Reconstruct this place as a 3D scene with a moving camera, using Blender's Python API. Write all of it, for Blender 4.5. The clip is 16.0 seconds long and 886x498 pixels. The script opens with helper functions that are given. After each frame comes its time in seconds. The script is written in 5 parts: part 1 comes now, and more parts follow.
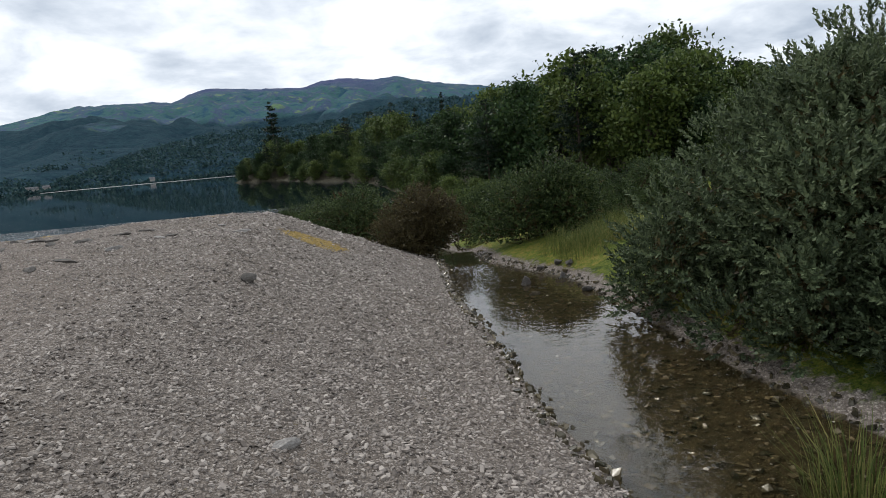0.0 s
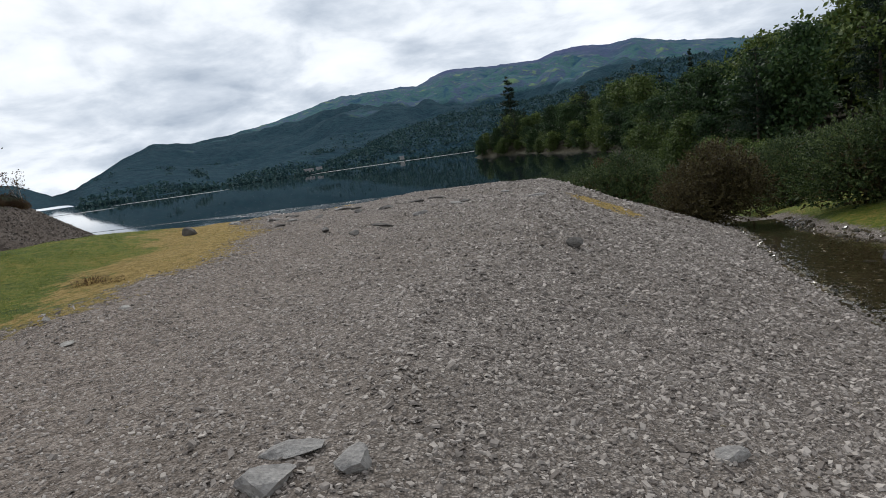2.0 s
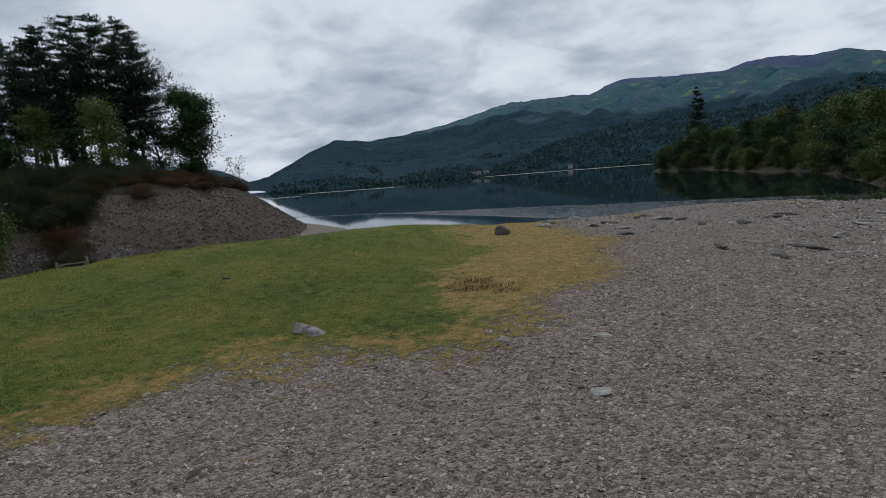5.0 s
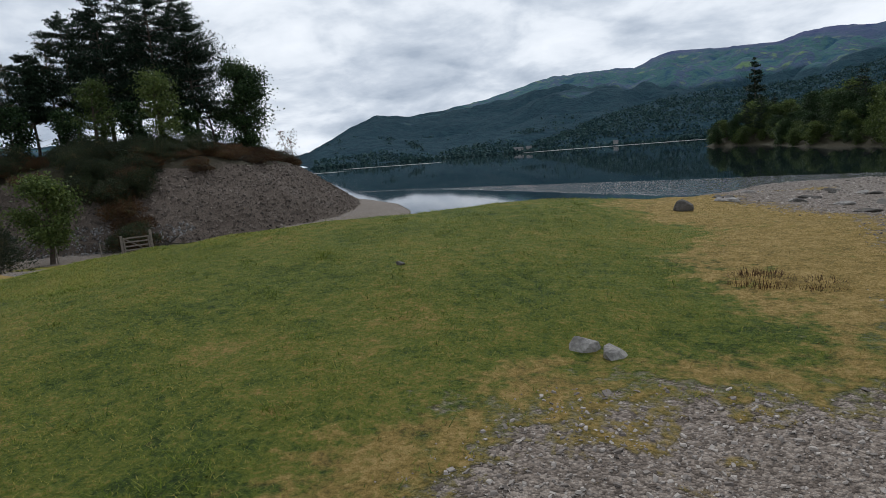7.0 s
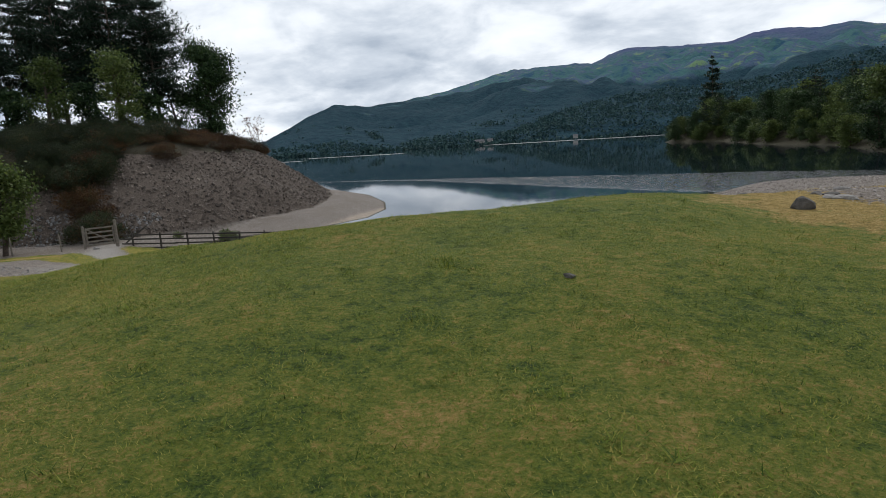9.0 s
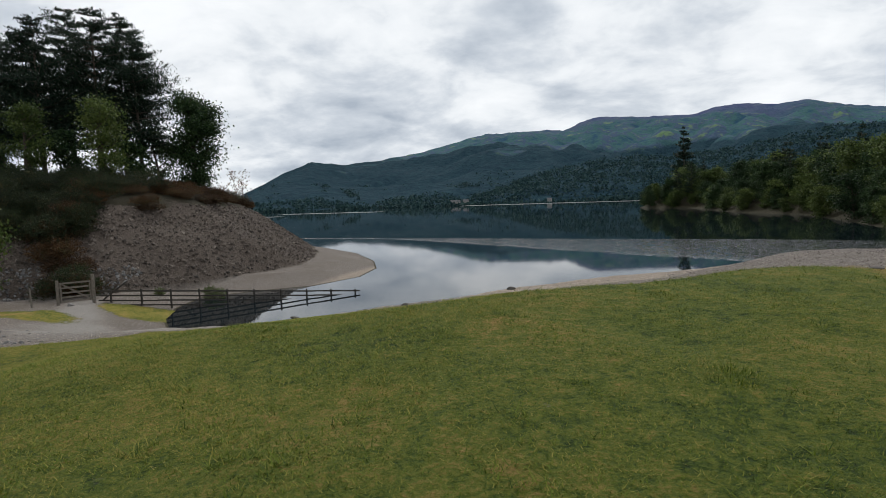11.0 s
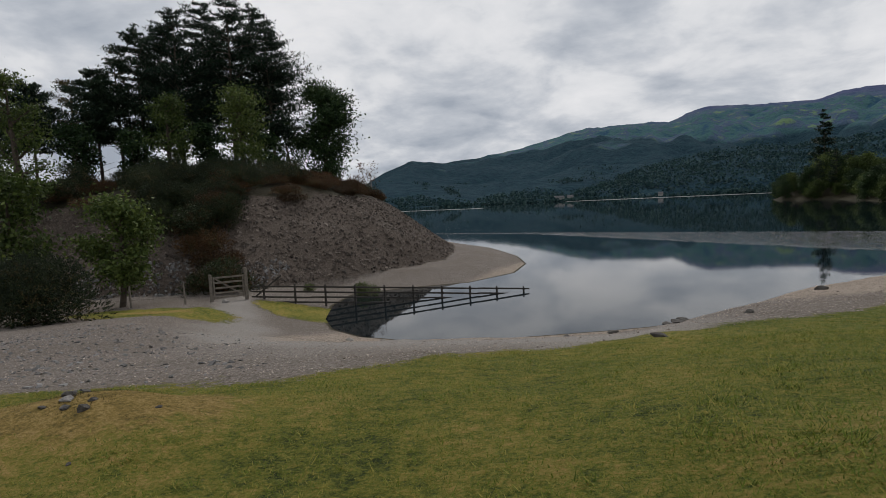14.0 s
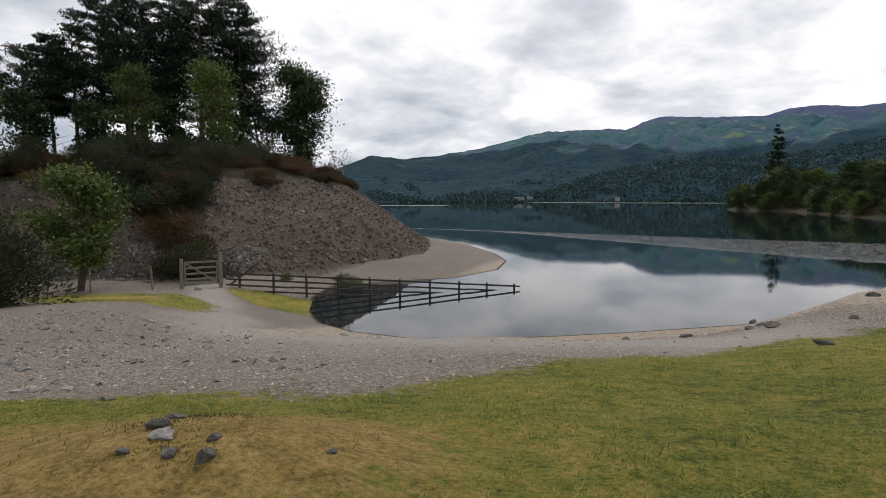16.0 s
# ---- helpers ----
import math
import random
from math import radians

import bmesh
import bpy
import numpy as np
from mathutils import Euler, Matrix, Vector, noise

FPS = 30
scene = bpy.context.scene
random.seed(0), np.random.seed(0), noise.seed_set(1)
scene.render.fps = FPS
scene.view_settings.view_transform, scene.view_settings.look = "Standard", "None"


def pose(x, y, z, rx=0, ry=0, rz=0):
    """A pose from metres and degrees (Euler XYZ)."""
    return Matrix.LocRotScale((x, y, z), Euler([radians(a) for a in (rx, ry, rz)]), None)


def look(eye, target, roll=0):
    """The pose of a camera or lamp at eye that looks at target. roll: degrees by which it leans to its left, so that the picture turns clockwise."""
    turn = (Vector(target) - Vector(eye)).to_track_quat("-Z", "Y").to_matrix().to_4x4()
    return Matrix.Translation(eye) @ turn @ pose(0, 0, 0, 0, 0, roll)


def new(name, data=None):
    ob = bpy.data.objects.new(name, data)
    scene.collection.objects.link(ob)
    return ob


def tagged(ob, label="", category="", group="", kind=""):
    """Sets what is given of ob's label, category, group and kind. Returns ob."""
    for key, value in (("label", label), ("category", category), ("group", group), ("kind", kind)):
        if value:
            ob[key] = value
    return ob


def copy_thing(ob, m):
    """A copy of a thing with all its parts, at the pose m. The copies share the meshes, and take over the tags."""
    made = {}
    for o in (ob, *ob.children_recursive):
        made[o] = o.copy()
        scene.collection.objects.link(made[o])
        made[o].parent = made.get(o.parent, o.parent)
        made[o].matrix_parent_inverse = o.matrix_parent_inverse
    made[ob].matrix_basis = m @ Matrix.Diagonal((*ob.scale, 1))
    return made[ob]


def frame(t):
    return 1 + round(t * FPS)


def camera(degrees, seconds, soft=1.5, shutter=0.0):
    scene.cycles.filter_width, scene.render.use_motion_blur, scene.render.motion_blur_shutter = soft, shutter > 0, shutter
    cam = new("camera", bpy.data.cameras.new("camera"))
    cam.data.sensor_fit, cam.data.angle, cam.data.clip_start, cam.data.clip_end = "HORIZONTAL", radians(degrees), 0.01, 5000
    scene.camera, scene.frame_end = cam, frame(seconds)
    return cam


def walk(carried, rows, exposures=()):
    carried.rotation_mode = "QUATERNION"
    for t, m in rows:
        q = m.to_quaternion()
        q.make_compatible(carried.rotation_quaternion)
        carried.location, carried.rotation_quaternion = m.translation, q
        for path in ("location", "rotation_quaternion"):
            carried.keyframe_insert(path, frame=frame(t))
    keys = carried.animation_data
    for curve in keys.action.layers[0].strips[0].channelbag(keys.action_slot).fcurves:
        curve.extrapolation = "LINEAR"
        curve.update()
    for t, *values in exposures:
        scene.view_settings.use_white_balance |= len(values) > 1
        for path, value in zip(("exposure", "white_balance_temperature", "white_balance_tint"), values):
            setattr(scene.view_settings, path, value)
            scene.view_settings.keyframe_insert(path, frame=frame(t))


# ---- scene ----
cam = camera(72.0, 16.0, soft=0.7)
PATH = [
    (0, (4.11, 8.503, 5.711), (4.714, 10.383, 5.39), -4.9),
    (0.5, (3.993, 8.479, 5.834), (4.459, 10.396, 5.508), -5.9),
    (1, (3.766, 8.799, 5.744), (4.025, 10.757, 5.429), -7.1),
    (1.5, (3.44, 9.278, 5.672), (3.449, 11.254, 5.363), -6.8),
    (2, (3.024, 9.639, 5.574), (2.88, 11.608, 5.249), -8.1),
    (2.5, (2.53, 9.953, 5.574), (2.264, 11.906, 5.236), -8.2),
    (3, (1.962, 10.041, 5.59), (1.628, 11.981, 5.24), -8.0),
    (3.5, (1.406, 10.379, 5.629), (1.026, 12.315, 5.301), -6.2),
    (4, (0.75, 10.746, 5.658), (0.316, 12.678, 5.378), -4.9),
    (4.5, (0.146, 10.89, 5.701), (-0.378, 12.805, 5.461), -5.2),
    (5, (-0.435, 10.953, 5.74), (-1.069, 12.833, 5.491), -4.6),
    (7.5, (-3.346, 12.218, 5.664), (-4.099, 14.041, 5.337), -4.6),
    (8, (-3.885, 12.4, 5.633), (-4.607, 14.234, 5.295), -4.3),
    (8.5, (-4.323, 12.538, 5.629), (-5.016, 14.382, 5.283), -4.2),
    (9, (-4.817, 12.632, 5.719), (-5.442, 14.498, 5.367), -3.5),
    (9.5, (-5.266, 12.722, 5.746), (-5.805, 14.623, 5.437), -2.8),
    (10, (-5.689, 12.923, 5.801), (-6.185, 14.845, 5.561), -2.0),
    (12.5, (-9.84, 15.619, 5.576), (-10.468, 17.513, 5.44), -2.0),
    (13, (-10.791, 16.191, 5.512), (-11.447, 18.076, 5.38), -2.0),
    (13.5, (-11.775, 16.716, 5.291), (-12.529, 18.563, 5.158), -2.3),
    (14, (-12.778, 17.163, 5.156), (-13.611, 18.974, 4.996), -2.7),
    (14.5, (-13.456, 17.417, 5.014), (-14.307, 19.22, 4.857), -2.6),
    (15, (-14.014, 17.659, 4.936), (-14.862, 19.463, 4.781), -2.3),
    (15.5, (-14.565, 17.839, 4.893), (-15.358, 19.668, 4.727), -1.1),
    (16, (-15.031, 18.017, 4.838), (-15.731, 19.883, 4.665), -0.1),
]
EXPOSURES = [(0, 0.25, 6300, 9), (1, 0.4, 6300, 9), (2, 0.1, 6250, 9), (3, -0.15, 6200, 9), (3.5, -0.15, 6150, 9), (4.5, -0.28, 6050, 9), (5, -0.42, 6000, 9), (7.5, 0.0, 6150, 9), (8.5, 0.05, 6200, 9), (10, 0.15, 6400, 8),
             (12.5, -0.35, 6450, 10), (14, -0.35, 6550, 11), (15, 0.05, 6650, 12), (16, 0.15, 6700, 12)]
walk(cam, [(t, look(e, g, r)) for t, e, g, r in PATH], EXPOSURES)

# ---- world, sun, exposure ----
SUN_AZ, SUN_EL = radians(20), radians(48)   # azimuth to the left of +y
world = bpy.data.worlds.new("sky")
scene.world = world
world.use_nodes = True
wt = world.node_tree
wt.nodes.clear()


def node(tree, kind, **values):
    n = tree.nodes.new(kind)
    for key, value in values.items():
        if key in n.inputs:
            n.inputs[key].default_value = value
    return n


def maths(tree, op, a, b=0.5, clamp=False):
    n = tree.nodes.new("ShaderNodeMath")
    n.operation, n.use_clamp = op, clamp
    for i, v in enumerate((a, b)):
        if isinstance(v, (int, float)):
            n.inputs[i].default_value = v
        else:
            tree.links.new(v, n.inputs[i])
    return n.outputs[0]


def ramp(tree, fac, stops):
    n = tree.nodes.new("ShaderNodeValToRGB")
    while len(n.color_ramp.elements) < len(stops):
        n.color_ramp.elements.new(0.5)
    for e, (p, c) in zip(n.color_ramp.elements, stops):
        e.position = p
        e.color = (*c, 1) if len(c) == 3 else c
    tree.links.new(fac, n.inputs[0])
    return n.outputs[0]


def mixed(tree, fac, a, b):
    n = tree.nodes.new("ShaderNodeMix")
    n.data_type = "RGBA"
    for sock, v in ((n.inputs[0], fac), (n.inputs[6], a), (n.inputs[7], b)):
        if isinstance(v, (int, float)):
            sock.default_value = v
        elif isinstance(v, tuple):
            sock.default_value = (*v, 1)
        else:
            tree.links.new(v, sock)
    return n.outputs[2]


def noise_tex(tree, vec, scale, detail=4, rough=0.55, dist=0.0):
    n = node(tree, "ShaderNodeTexNoise", Scale=scale, Detail=detail, Roughness=rough, Distortion=dist)
    if vec is not None:
        tree.links.new(vec, n.inputs["Vector"])
    return n.outputs["Fac"]


sky = wt.nodes.new("ShaderNodeTexSky")
sky.sky_type, sky.sun_disc = "NISHITA", False
sky.sun_elevation, sky.sun_rotation = SUN_EL, -SUN_AZ
sky_bg = wt.nodes.new("ShaderNodeBackground")
sky_bg.inputs[1].default_value = 0.10
wt.links.new(sky.outputs[0], sky_bg.inputs[0])
# a broken sheet of cloud at one height: the direction is laid onto a plane
wc = wt.nodes.new("ShaderNodeTexCoord")
sep = wt.nodes.new("ShaderNodeSeparateXYZ")
wt.links.new(wc.outputs["Generated"], sep.inputs[0])
up = maths(wt, "MAXIMUM", maths(wt, "ADD", sep.outputs[2], 0.30), 0.05)
flat = wt.nodes.new("ShaderNodeCombineXYZ")
wt.links.new(maths(wt, "DIVIDE", sep.outputs[0], up), flat.inputs[0])
wt.links.new(maths(wt, "DIVIDE", sep.outputs[1], up), flat.inputs[1])
big = noise_tex(wt, flat.outputs[0], 1.1, 6, 0.55, 0.2)
fine = noise_tex(wt, flat.outputs[0], 3.2, 6, 0.55, 0.3)
body = maths(wt, "ADD", maths(wt, "MULTIPLY", big, 0.6), maths(wt, "MULTIPLY", fine, 0.4))
cloud_col = ramp(wt, body, [(0.37, (1.02, 1.03, 1.05)), (0.46, (0.88, 0.905, 0.94)), (0.53, (0.64, 0.685, 0.75)), (0.61, (0.43, 0.485, 0.565))])
cloud_bg = wt.nodes.new("ShaderNodeBackground")
wt.links.new(cloud_col, cloud_bg.inputs[0])
cloud_bg.inputs[1].default_value = 1.0
cover = ramp(wt, body, [(0.28, (0.8, 0.8, 0.8)), (0.40, (1, 1, 1))])
wmix = wt.nodes.new("ShaderNodeMixShader")
wt.links.new(cover, wmix.inputs[0])
wt.links.new(sky_bg.outputs[0], wmix.inputs[1])
wt.links.new(cloud_bg.outputs[0], wmix.inputs[2])
wout = wt.nodes.new("ShaderNodeOutputWorld")
wt.links.new(wmix.outputs[0], wout.inputs[0])

sun_data = bpy.data.lights.new("sun", "SUN")
sun_data.energy, sun_data.angle, sun_data.color = 1.5, radians(12), (1.0, 0.95, 0.87)
sun = new("sun", sun_data)
sun.matrix_world = look((-100 * math.sin(SUN_AZ), 100 * math.cos(SUN_AZ), 100 * math.tan(SUN_EL)), (0, 0, 0))

# ---- helpers of this scene ----
rng = np.random.default_rng(7)


def mesh_np(name, verts, faces, mat=None, smooth=False):
    """A mesh from arrays: verts (n, 3), faces (m, k)."""
    me = bpy.data.meshes.new(name)
    verts, faces = np.asarray(verts, np.float32), np.asarray(faces, np.int32)
    k = faces.shape[1]
    me.vertices.add(len(verts))
    me.vertices.foreach_set("co", verts.ravel())
    me.loops.add(faces.size)
    me.loops.foreach_set("vertex_index", faces.ravel())
    me.polygons.add(len(faces))
    me.polygons.foreach_set("loop_start", np.arange(0, faces.size, k, dtype=np.int32))
    me.polygons.foreach_set("loop_total", np.full(len(faces), k, np.int32))
    me.polygons.foreach_set("use_smooth", np.full(len(faces), smooth))
    me.update(calc_edges=True)
    me.validate()
    if mat:
        me.materials.append(mat)
    return me


def part_np(name, verts, faces, mat, parent=None, label="", smooth=False):
    ob = new(name, mesh_np(name, verts, faces, mat, smooth))
    if parent is not None:
        ob.parent = parent
    if label:
        tagged(ob, label)
    return ob


def part(name, bm, mat, parent=None, label=""):
    me = bpy.data.meshes.new(name)
    bm.to_mesh(me)
    bm.free()
    me.materials.append(mat)
    ob = new(name, me)
    if parent is not None:
        ob.parent = parent
    if label:
        tagged(ob, label)
    return ob


def thing(name, x, y, z, label, category, group="", kind=""):
    ob = new(name)
    ob.location = (x, y, z)
    return tagged(ob, label, category, group, kind)


def joined(pieces):
    """Several (verts, faces) as one."""
    vs, fs, n = [], [], 0
    for v, f in pieces:
        vs.append(np.asarray(v, np.float32))
        fs.append(np.asarray(f, np.int64) + n)
        n += len(v)
    return np.concatenate(vs), np.concatenate(fs)


def tube(points, radii, sides=6):
    """A tapered tube of quads along points."""
    pts = np.asarray(points, float)
    out = []
    for i, p in enumerate(pts):
        d = pts[min(i + 1, len(pts) - 1)] - pts[max(i - 1, 0)]
        d = d / (np.linalg.norm(d) + 1e-9)
        a = np.cross(d, (0.3, 0.9, 0.1) if abs(d[2]) > 0.8 else (0, 0, 1))
        a /= np.linalg.norm(a) + 1e-9
        b = np.cross(d, a)
        w = np.arange(sides) * 2 * np.pi / sides
        out.append(p + radii[i] * (np.cos(w)[:, None] * a + np.sin(w)[:, None] * b))
    v = np.concatenate(out)
    i, j = np.meshgrid(np.arange(len(pts) - 1), np.arange(sides), indexing="ij")
    k = (j + 1) % sides
    f = np.stack([i * sides + j, i * sides + k, (i + 1) * sides + k, (i + 1) * sides + j], -1).reshape(-1, 4)
    cap = np.array([[(len(pts) - 1) * sides + q % sides for q in (0, 1, 2, 3)]])
    return v, np.concatenate([f, cap]) if sides <= 4 else f


def unit(v):
    return v / (np.linalg.norm(v, axis=-1, keepdims=True) + 1e-9)


def leaves(centres, size, r, slim=0.55, up=0.3):
    """One four-cornered leaf at each centre, turned at random."""
    n = len(centres)
    along = unit(r.normal(size=(n, 3)))
    face = unit(r.normal(size=(n, 3)) + (0, 0, up * 2))
    side = unit(np.cross(along, face))
    s = size * r.uniform(0.6, 1.35, (n, 1))
    v = np.stack([centres - along * s, centres + side * s * slim, centres + along * s, centres - side * s * slim], 1).reshape(-1, 3)
    return v, np.arange(4 * n).reshape(-1, 4)


def poly_sd(x, y, poly):
    """Distance to a polygon's edge, positive inside."""
    p = np.asarray(poly, float)
    q = np.roll(p, -1, 0)
    best, inside = np.full(x.shape, 1e18), np.zeros(x.shape, bool)
    for (ax, ay), (bx, by) in zip(p, q):
        dx, dy = bx - ax, by - ay
        t = np.clip(((x - ax) * dx + (y - ay) * dy) / (dx * dx + dy * dy + 1e-12), 0, 1)
        best = np.minimum(best, (x - ax - t * dx) ** 2 + (y - ay - t * dy) ** 2)
        cross = (ay > y) != (by > y)
        with np.errstate(divide="ignore", invalid="ignore"):
            inside ^= cross & (x < (bx - ax) * (y - ay) / (by - ay) + ax)
    return np.sqrt(best) * np.where(inside, 1, -1)


def line_d(x, y, line):
    """Distance to a broken line, the place along it (0 to its count of legs) and the side (positive: left of it)."""
    p = np.asarray(line, float)
    best, at, side = np.full(x.shape, 1e18), np.zeros(x.shape), np.zeros(x.shape)
    for i in range(len(p) - 1):
        (ax, ay), (bx, by) = p[i], p[i + 1]
        dx, dy = bx - ax, by - ay
        t = np.clip(((x - ax) * dx + (y - ay) * dy) / (dx * dx + dy * dy), 0, 1)
        d = (x - ax - t * dx) ** 2 + (y - ay - t * dy) ** 2
        c = dx * (y - ay) - dy * (x - ax)
        near = d < best
        best, at, side = np.where(near, d, best), np.where(near, i + t, at), np.where(near, np.sign(c), side)
    return np.sqrt(best), at, side


def wob(x, y, length, seed):
    """Smooth waves of about that length, from -1 to 1."""
    r = np.random.default_rng(seed)
    out = 0
    for _ in range(7):
        a, k, ph = r.uniform(0, 2 * np.pi), 2 * np.pi / length * r.uniform(0.6, 1.6), r.uniform(0, 6.28)
        out = out + np.sin(k * (x * np.cos(a) + y * np.sin(a)) + ph)
    return out / 4


def step01(x, a, b):
    t = np.clip((x - a) / (b - a), 0, 1)
    return t * t * (3 - 2 * t)


# ---- plan: shores, stream, scree hill, lawn ----
SHORE = [(-900, 165), (-400, 152), (-120, 122), (-62, 102), (-42, 84), (-34.6, 76.5), (-29, 68), (-26.4, 62), (-25.6, 56.6),
         (-27, 51.7), (-29.7, 49.4), (-32, 46.5), (-31, 43), (-29.2, 39.8), (-27.5, 38), (-25.6, 37.1), (-23.4, 36.9), (-20, 38.1),
         (-16.6, 40.2), (-12.7, 43), (-9.4, 45.9), (-5, 49), (1, 50.5), (7, 47), (11.5, 41), (14.5, 41), (18, 50), (23, 75), (29, 120),
         (31, 155), (22, 178), (18, 226), (2, 246), (8, 292), (60, 420), (110, 470), (1500, 520), (1500, -300), (-900, -300)]
STREAM = [(9.5, -60), (8.4, 2), (7.9, 8), (7.6, 11), (7.9, 13.6), (8.5, 16.5), (9.1, 19.5), (9.4, 23), (10.4, 27), (12, 34), (13.2, 47)]
STREAM_Z = [4.2, 3.4, 3.2, 3.12, 3.05, 3.0, 2.9, 2.75, 2.4, 1.1, -0.3]
STREAM_W = [1.2, 1.2, 1.25, 1.25, 1.25, 1.25, 1.3, 0.65, 0.7, 1.2, 2.0]
SCREE = [(-50, 37), (-46, 38), (-41, 41), (-36, 43.5), (-33.6, 48), (-31.5, 55), (-32.5, 62), (-36, 70), (-44, 82), (-60, 97), (-120, 115),
         (-190, 110), (-190, 40), (-90, 26), (-62, 33)]
LAWN = [(-4.4, 8), (-4.1, 13.4), (-3.9, 14.2), (-3.1, 14.9), (-1.9, 15.4), (-1.4, 16.4), (-1.1, 18.4), (-1.0, 20.2), (-2.2, 22), (-2.6, 25),
        (-4, 29), (-6, 31.5), (-9.5, 30), (-12.5, 27), (-14.7, 24.9), (-15.9, 23.6), (-16.9, 22.4), (-17.3, 21.5), (-18.4, 21.8), (-19.1, 21.6),
        (-19.8, 20.8), (-24, 17), (-30, 5), (-30, -40), (-5, -40)]


def stream_at(x, y):
    d, at, side = line_d(x, y, STREAM)
    k = np.arange(len(STREAM))
    return d - np.interp(at, k, STREAM_W), np.interp(at, k, STREAM_Z), side


def height(x, y):
    """The ground's height over the lake."""
    x, y = np.asarray(x, float), np.asarray(y, float)
    d = poly_sd(x, y, SHORE)
    dd = np.maximum(d, 0)
    reach = 13 - 6 * step01(x, -15, -8)
    h = (4.28 + 0.24 * step01(y, 13, 21) + 0.12 * step01(-x, 2, 6)) * (1 - np.exp(-(dd / reach) ** 1.4))
    u = (x + 34) * 0.55 + (40 - y) * 0.83
    cap = 0.7 + 0.1 * np.maximum(u, 0) + 0.003 * np.maximum(u - 15, 0) ** 2
    h = h + (np.minimum(h, cap) - h) * (1 - step01(x, -7, 5))
    out, zs, side = stream_at(x, y)
    o = np.maximum(out, 0)
    left = zs + (0.24 + 0.12 * step01(y, 14, 18) * (1 - step01(y, 24, 32))) * o + 0.012 * o ** 2
    right = zs + 0.45 * (1 - np.exp(-o / 0.8)) + 0.03 * o
    bank = np.where(side > 0, left, right)
    h = np.where(h - bank > 0, bank + (h - bank) * step01(o, 2.5, 7.5) * np.where(side > 0, 1, 0), h)
    h = np.where(out < 0, np.minimum(h, zs - 0.16 * np.minimum(1, -out / 0.5)), h)
    mound = poly_sd(x, y, SCREE) + 0.6 * wob(x, y, 9, 5)
    rise = 0.70 * np.maximum(mound, 0)
    rise = -np.log((np.exp(-0.9 * rise) + math.exp(-0.9 * 6.7)) / (1 + math.exp(-0.9 * 6.7))) / 0.9
    h = np.maximum(h, np.where(mound > 0, 0.7 + rise, -5))
    h = h + 0.17 * np.exp(-((x + 6.5) / 5) ** 2 - ((y - 20) / 7) ** 2)
    h = h + 0.22 * np.exp(-((x + 16.9) / 0.85) ** 2 - ((y - 19.95) / 0.7) ** 2)
    h = h + 0.05 * wob(x, y, 5, 1) * step01(d, 0.5, 5) * step01(out, 0.3, 2) + 0.02 * wob(x, y, 1.3, 2) * step01(d, 0.2, 2) * step01(out, 0.1, 1)
    return np.where(d < 0, np.maximum(-0.16 * -d, -4.0), h)


# ---- materials ----
def material(name):
    m = bpy.data.materials.new(name)
    m.use_nodes = True
    t = m.node_tree
    b = t.nodes["Principled BSDF"]
    c = t.nodes.new("ShaderNodeTexCoord").outputs["Object"]
    return m, t, b, c


def bump(t, b, h, strength, dist):
    n = node(t, "ShaderNodeBump", Strength=strength, Distance=dist)
    t.links.new(h, n.inputs["Height"])
    t.links.new(n.outputs[0], b.inputs["Normal"])


def plain(name, a, c2, scale, rough=0.8, bumps=0.4, dist=0.01, metal=0.0, island=False):
    """A surface of two colours mixed by noise at two scales; island: each loose piece takes its own tone."""
    m, t, b, c = material(name)
    n1, n2 = noise_tex(t, c, scale, 5), noise_tex(t, c, scale * 7, 4)
    f = maths(t, "ADD", maths(t, "MULTIPLY", n1, 0.6), maths(t, "MULTIPLY", n2, 0.4))
    if island:
        g = t.nodes.new("ShaderNodeNewGeometry").outputs["Random Per Island"]
        f = maths(t, "ADD", maths(t, "MULTIPLY", f, 0.35), maths(t, "MULTIPLY", g, 0.65))
        col = ramp(t, f, [(0.18, a), (0.82, c2)])
    else:
        col = ramp(t, f, [(0.35, a), (0.65, c2)])
    t.links.new(col, b.inputs["Base Color"])
    b.inputs["Roughness"].default_value = rough
    b.inputs["Metallic"].default_value = metal
    if bumps:
        bump(t, b, n2, bumps, dist)
    return m


def leaf_mat(name, dark, mid, light, rough=0.55):
    """Leaves, each with its own tone, that let some light through."""
    m, t, b, c = material(name)
    g = t.nodes.new("ShaderNodeNewGeometry").outputs["Random Per Island"]
    o = t.nodes.new("ShaderNodeObjectInfo").outputs["Random"]
    f = maths(t, "ADD", maths(t, "MULTIPLY", g, 0.55), maths(t, "MULTIPLY", noise_tex(t, c, 0.6, 3), 0.45))
    f = maths(t, "ADD", f, maths(t, "MULTIPLY", maths(t, "SUBTRACT", o, 0.5), 0.25))
    col = ramp(t, f, [(0.2, dark), (0.5, mid), (0.85, light)])
    t.links.new(col, b.inputs["Base Color"])
    b.inputs["Roughness"].default_value = rough
    b.inputs["Specular IOR Level"].default_value = 0.18
    tr = t.nodes.new("ShaderNodeBsdfTranslucent")
    t.links.new(col, tr.inputs[0])
    mx = t.nodes.new("ShaderNodeMixShader")
    mx.inputs[0].default_value = 0.25
    t.links.new(b.outputs[0], mx.inputs[1])
    t.links.new(tr.outputs[0], mx.inputs[2])
    t.links.new(mx.outputs[0], t.nodes["Material Output"].inputs[0])
    return m


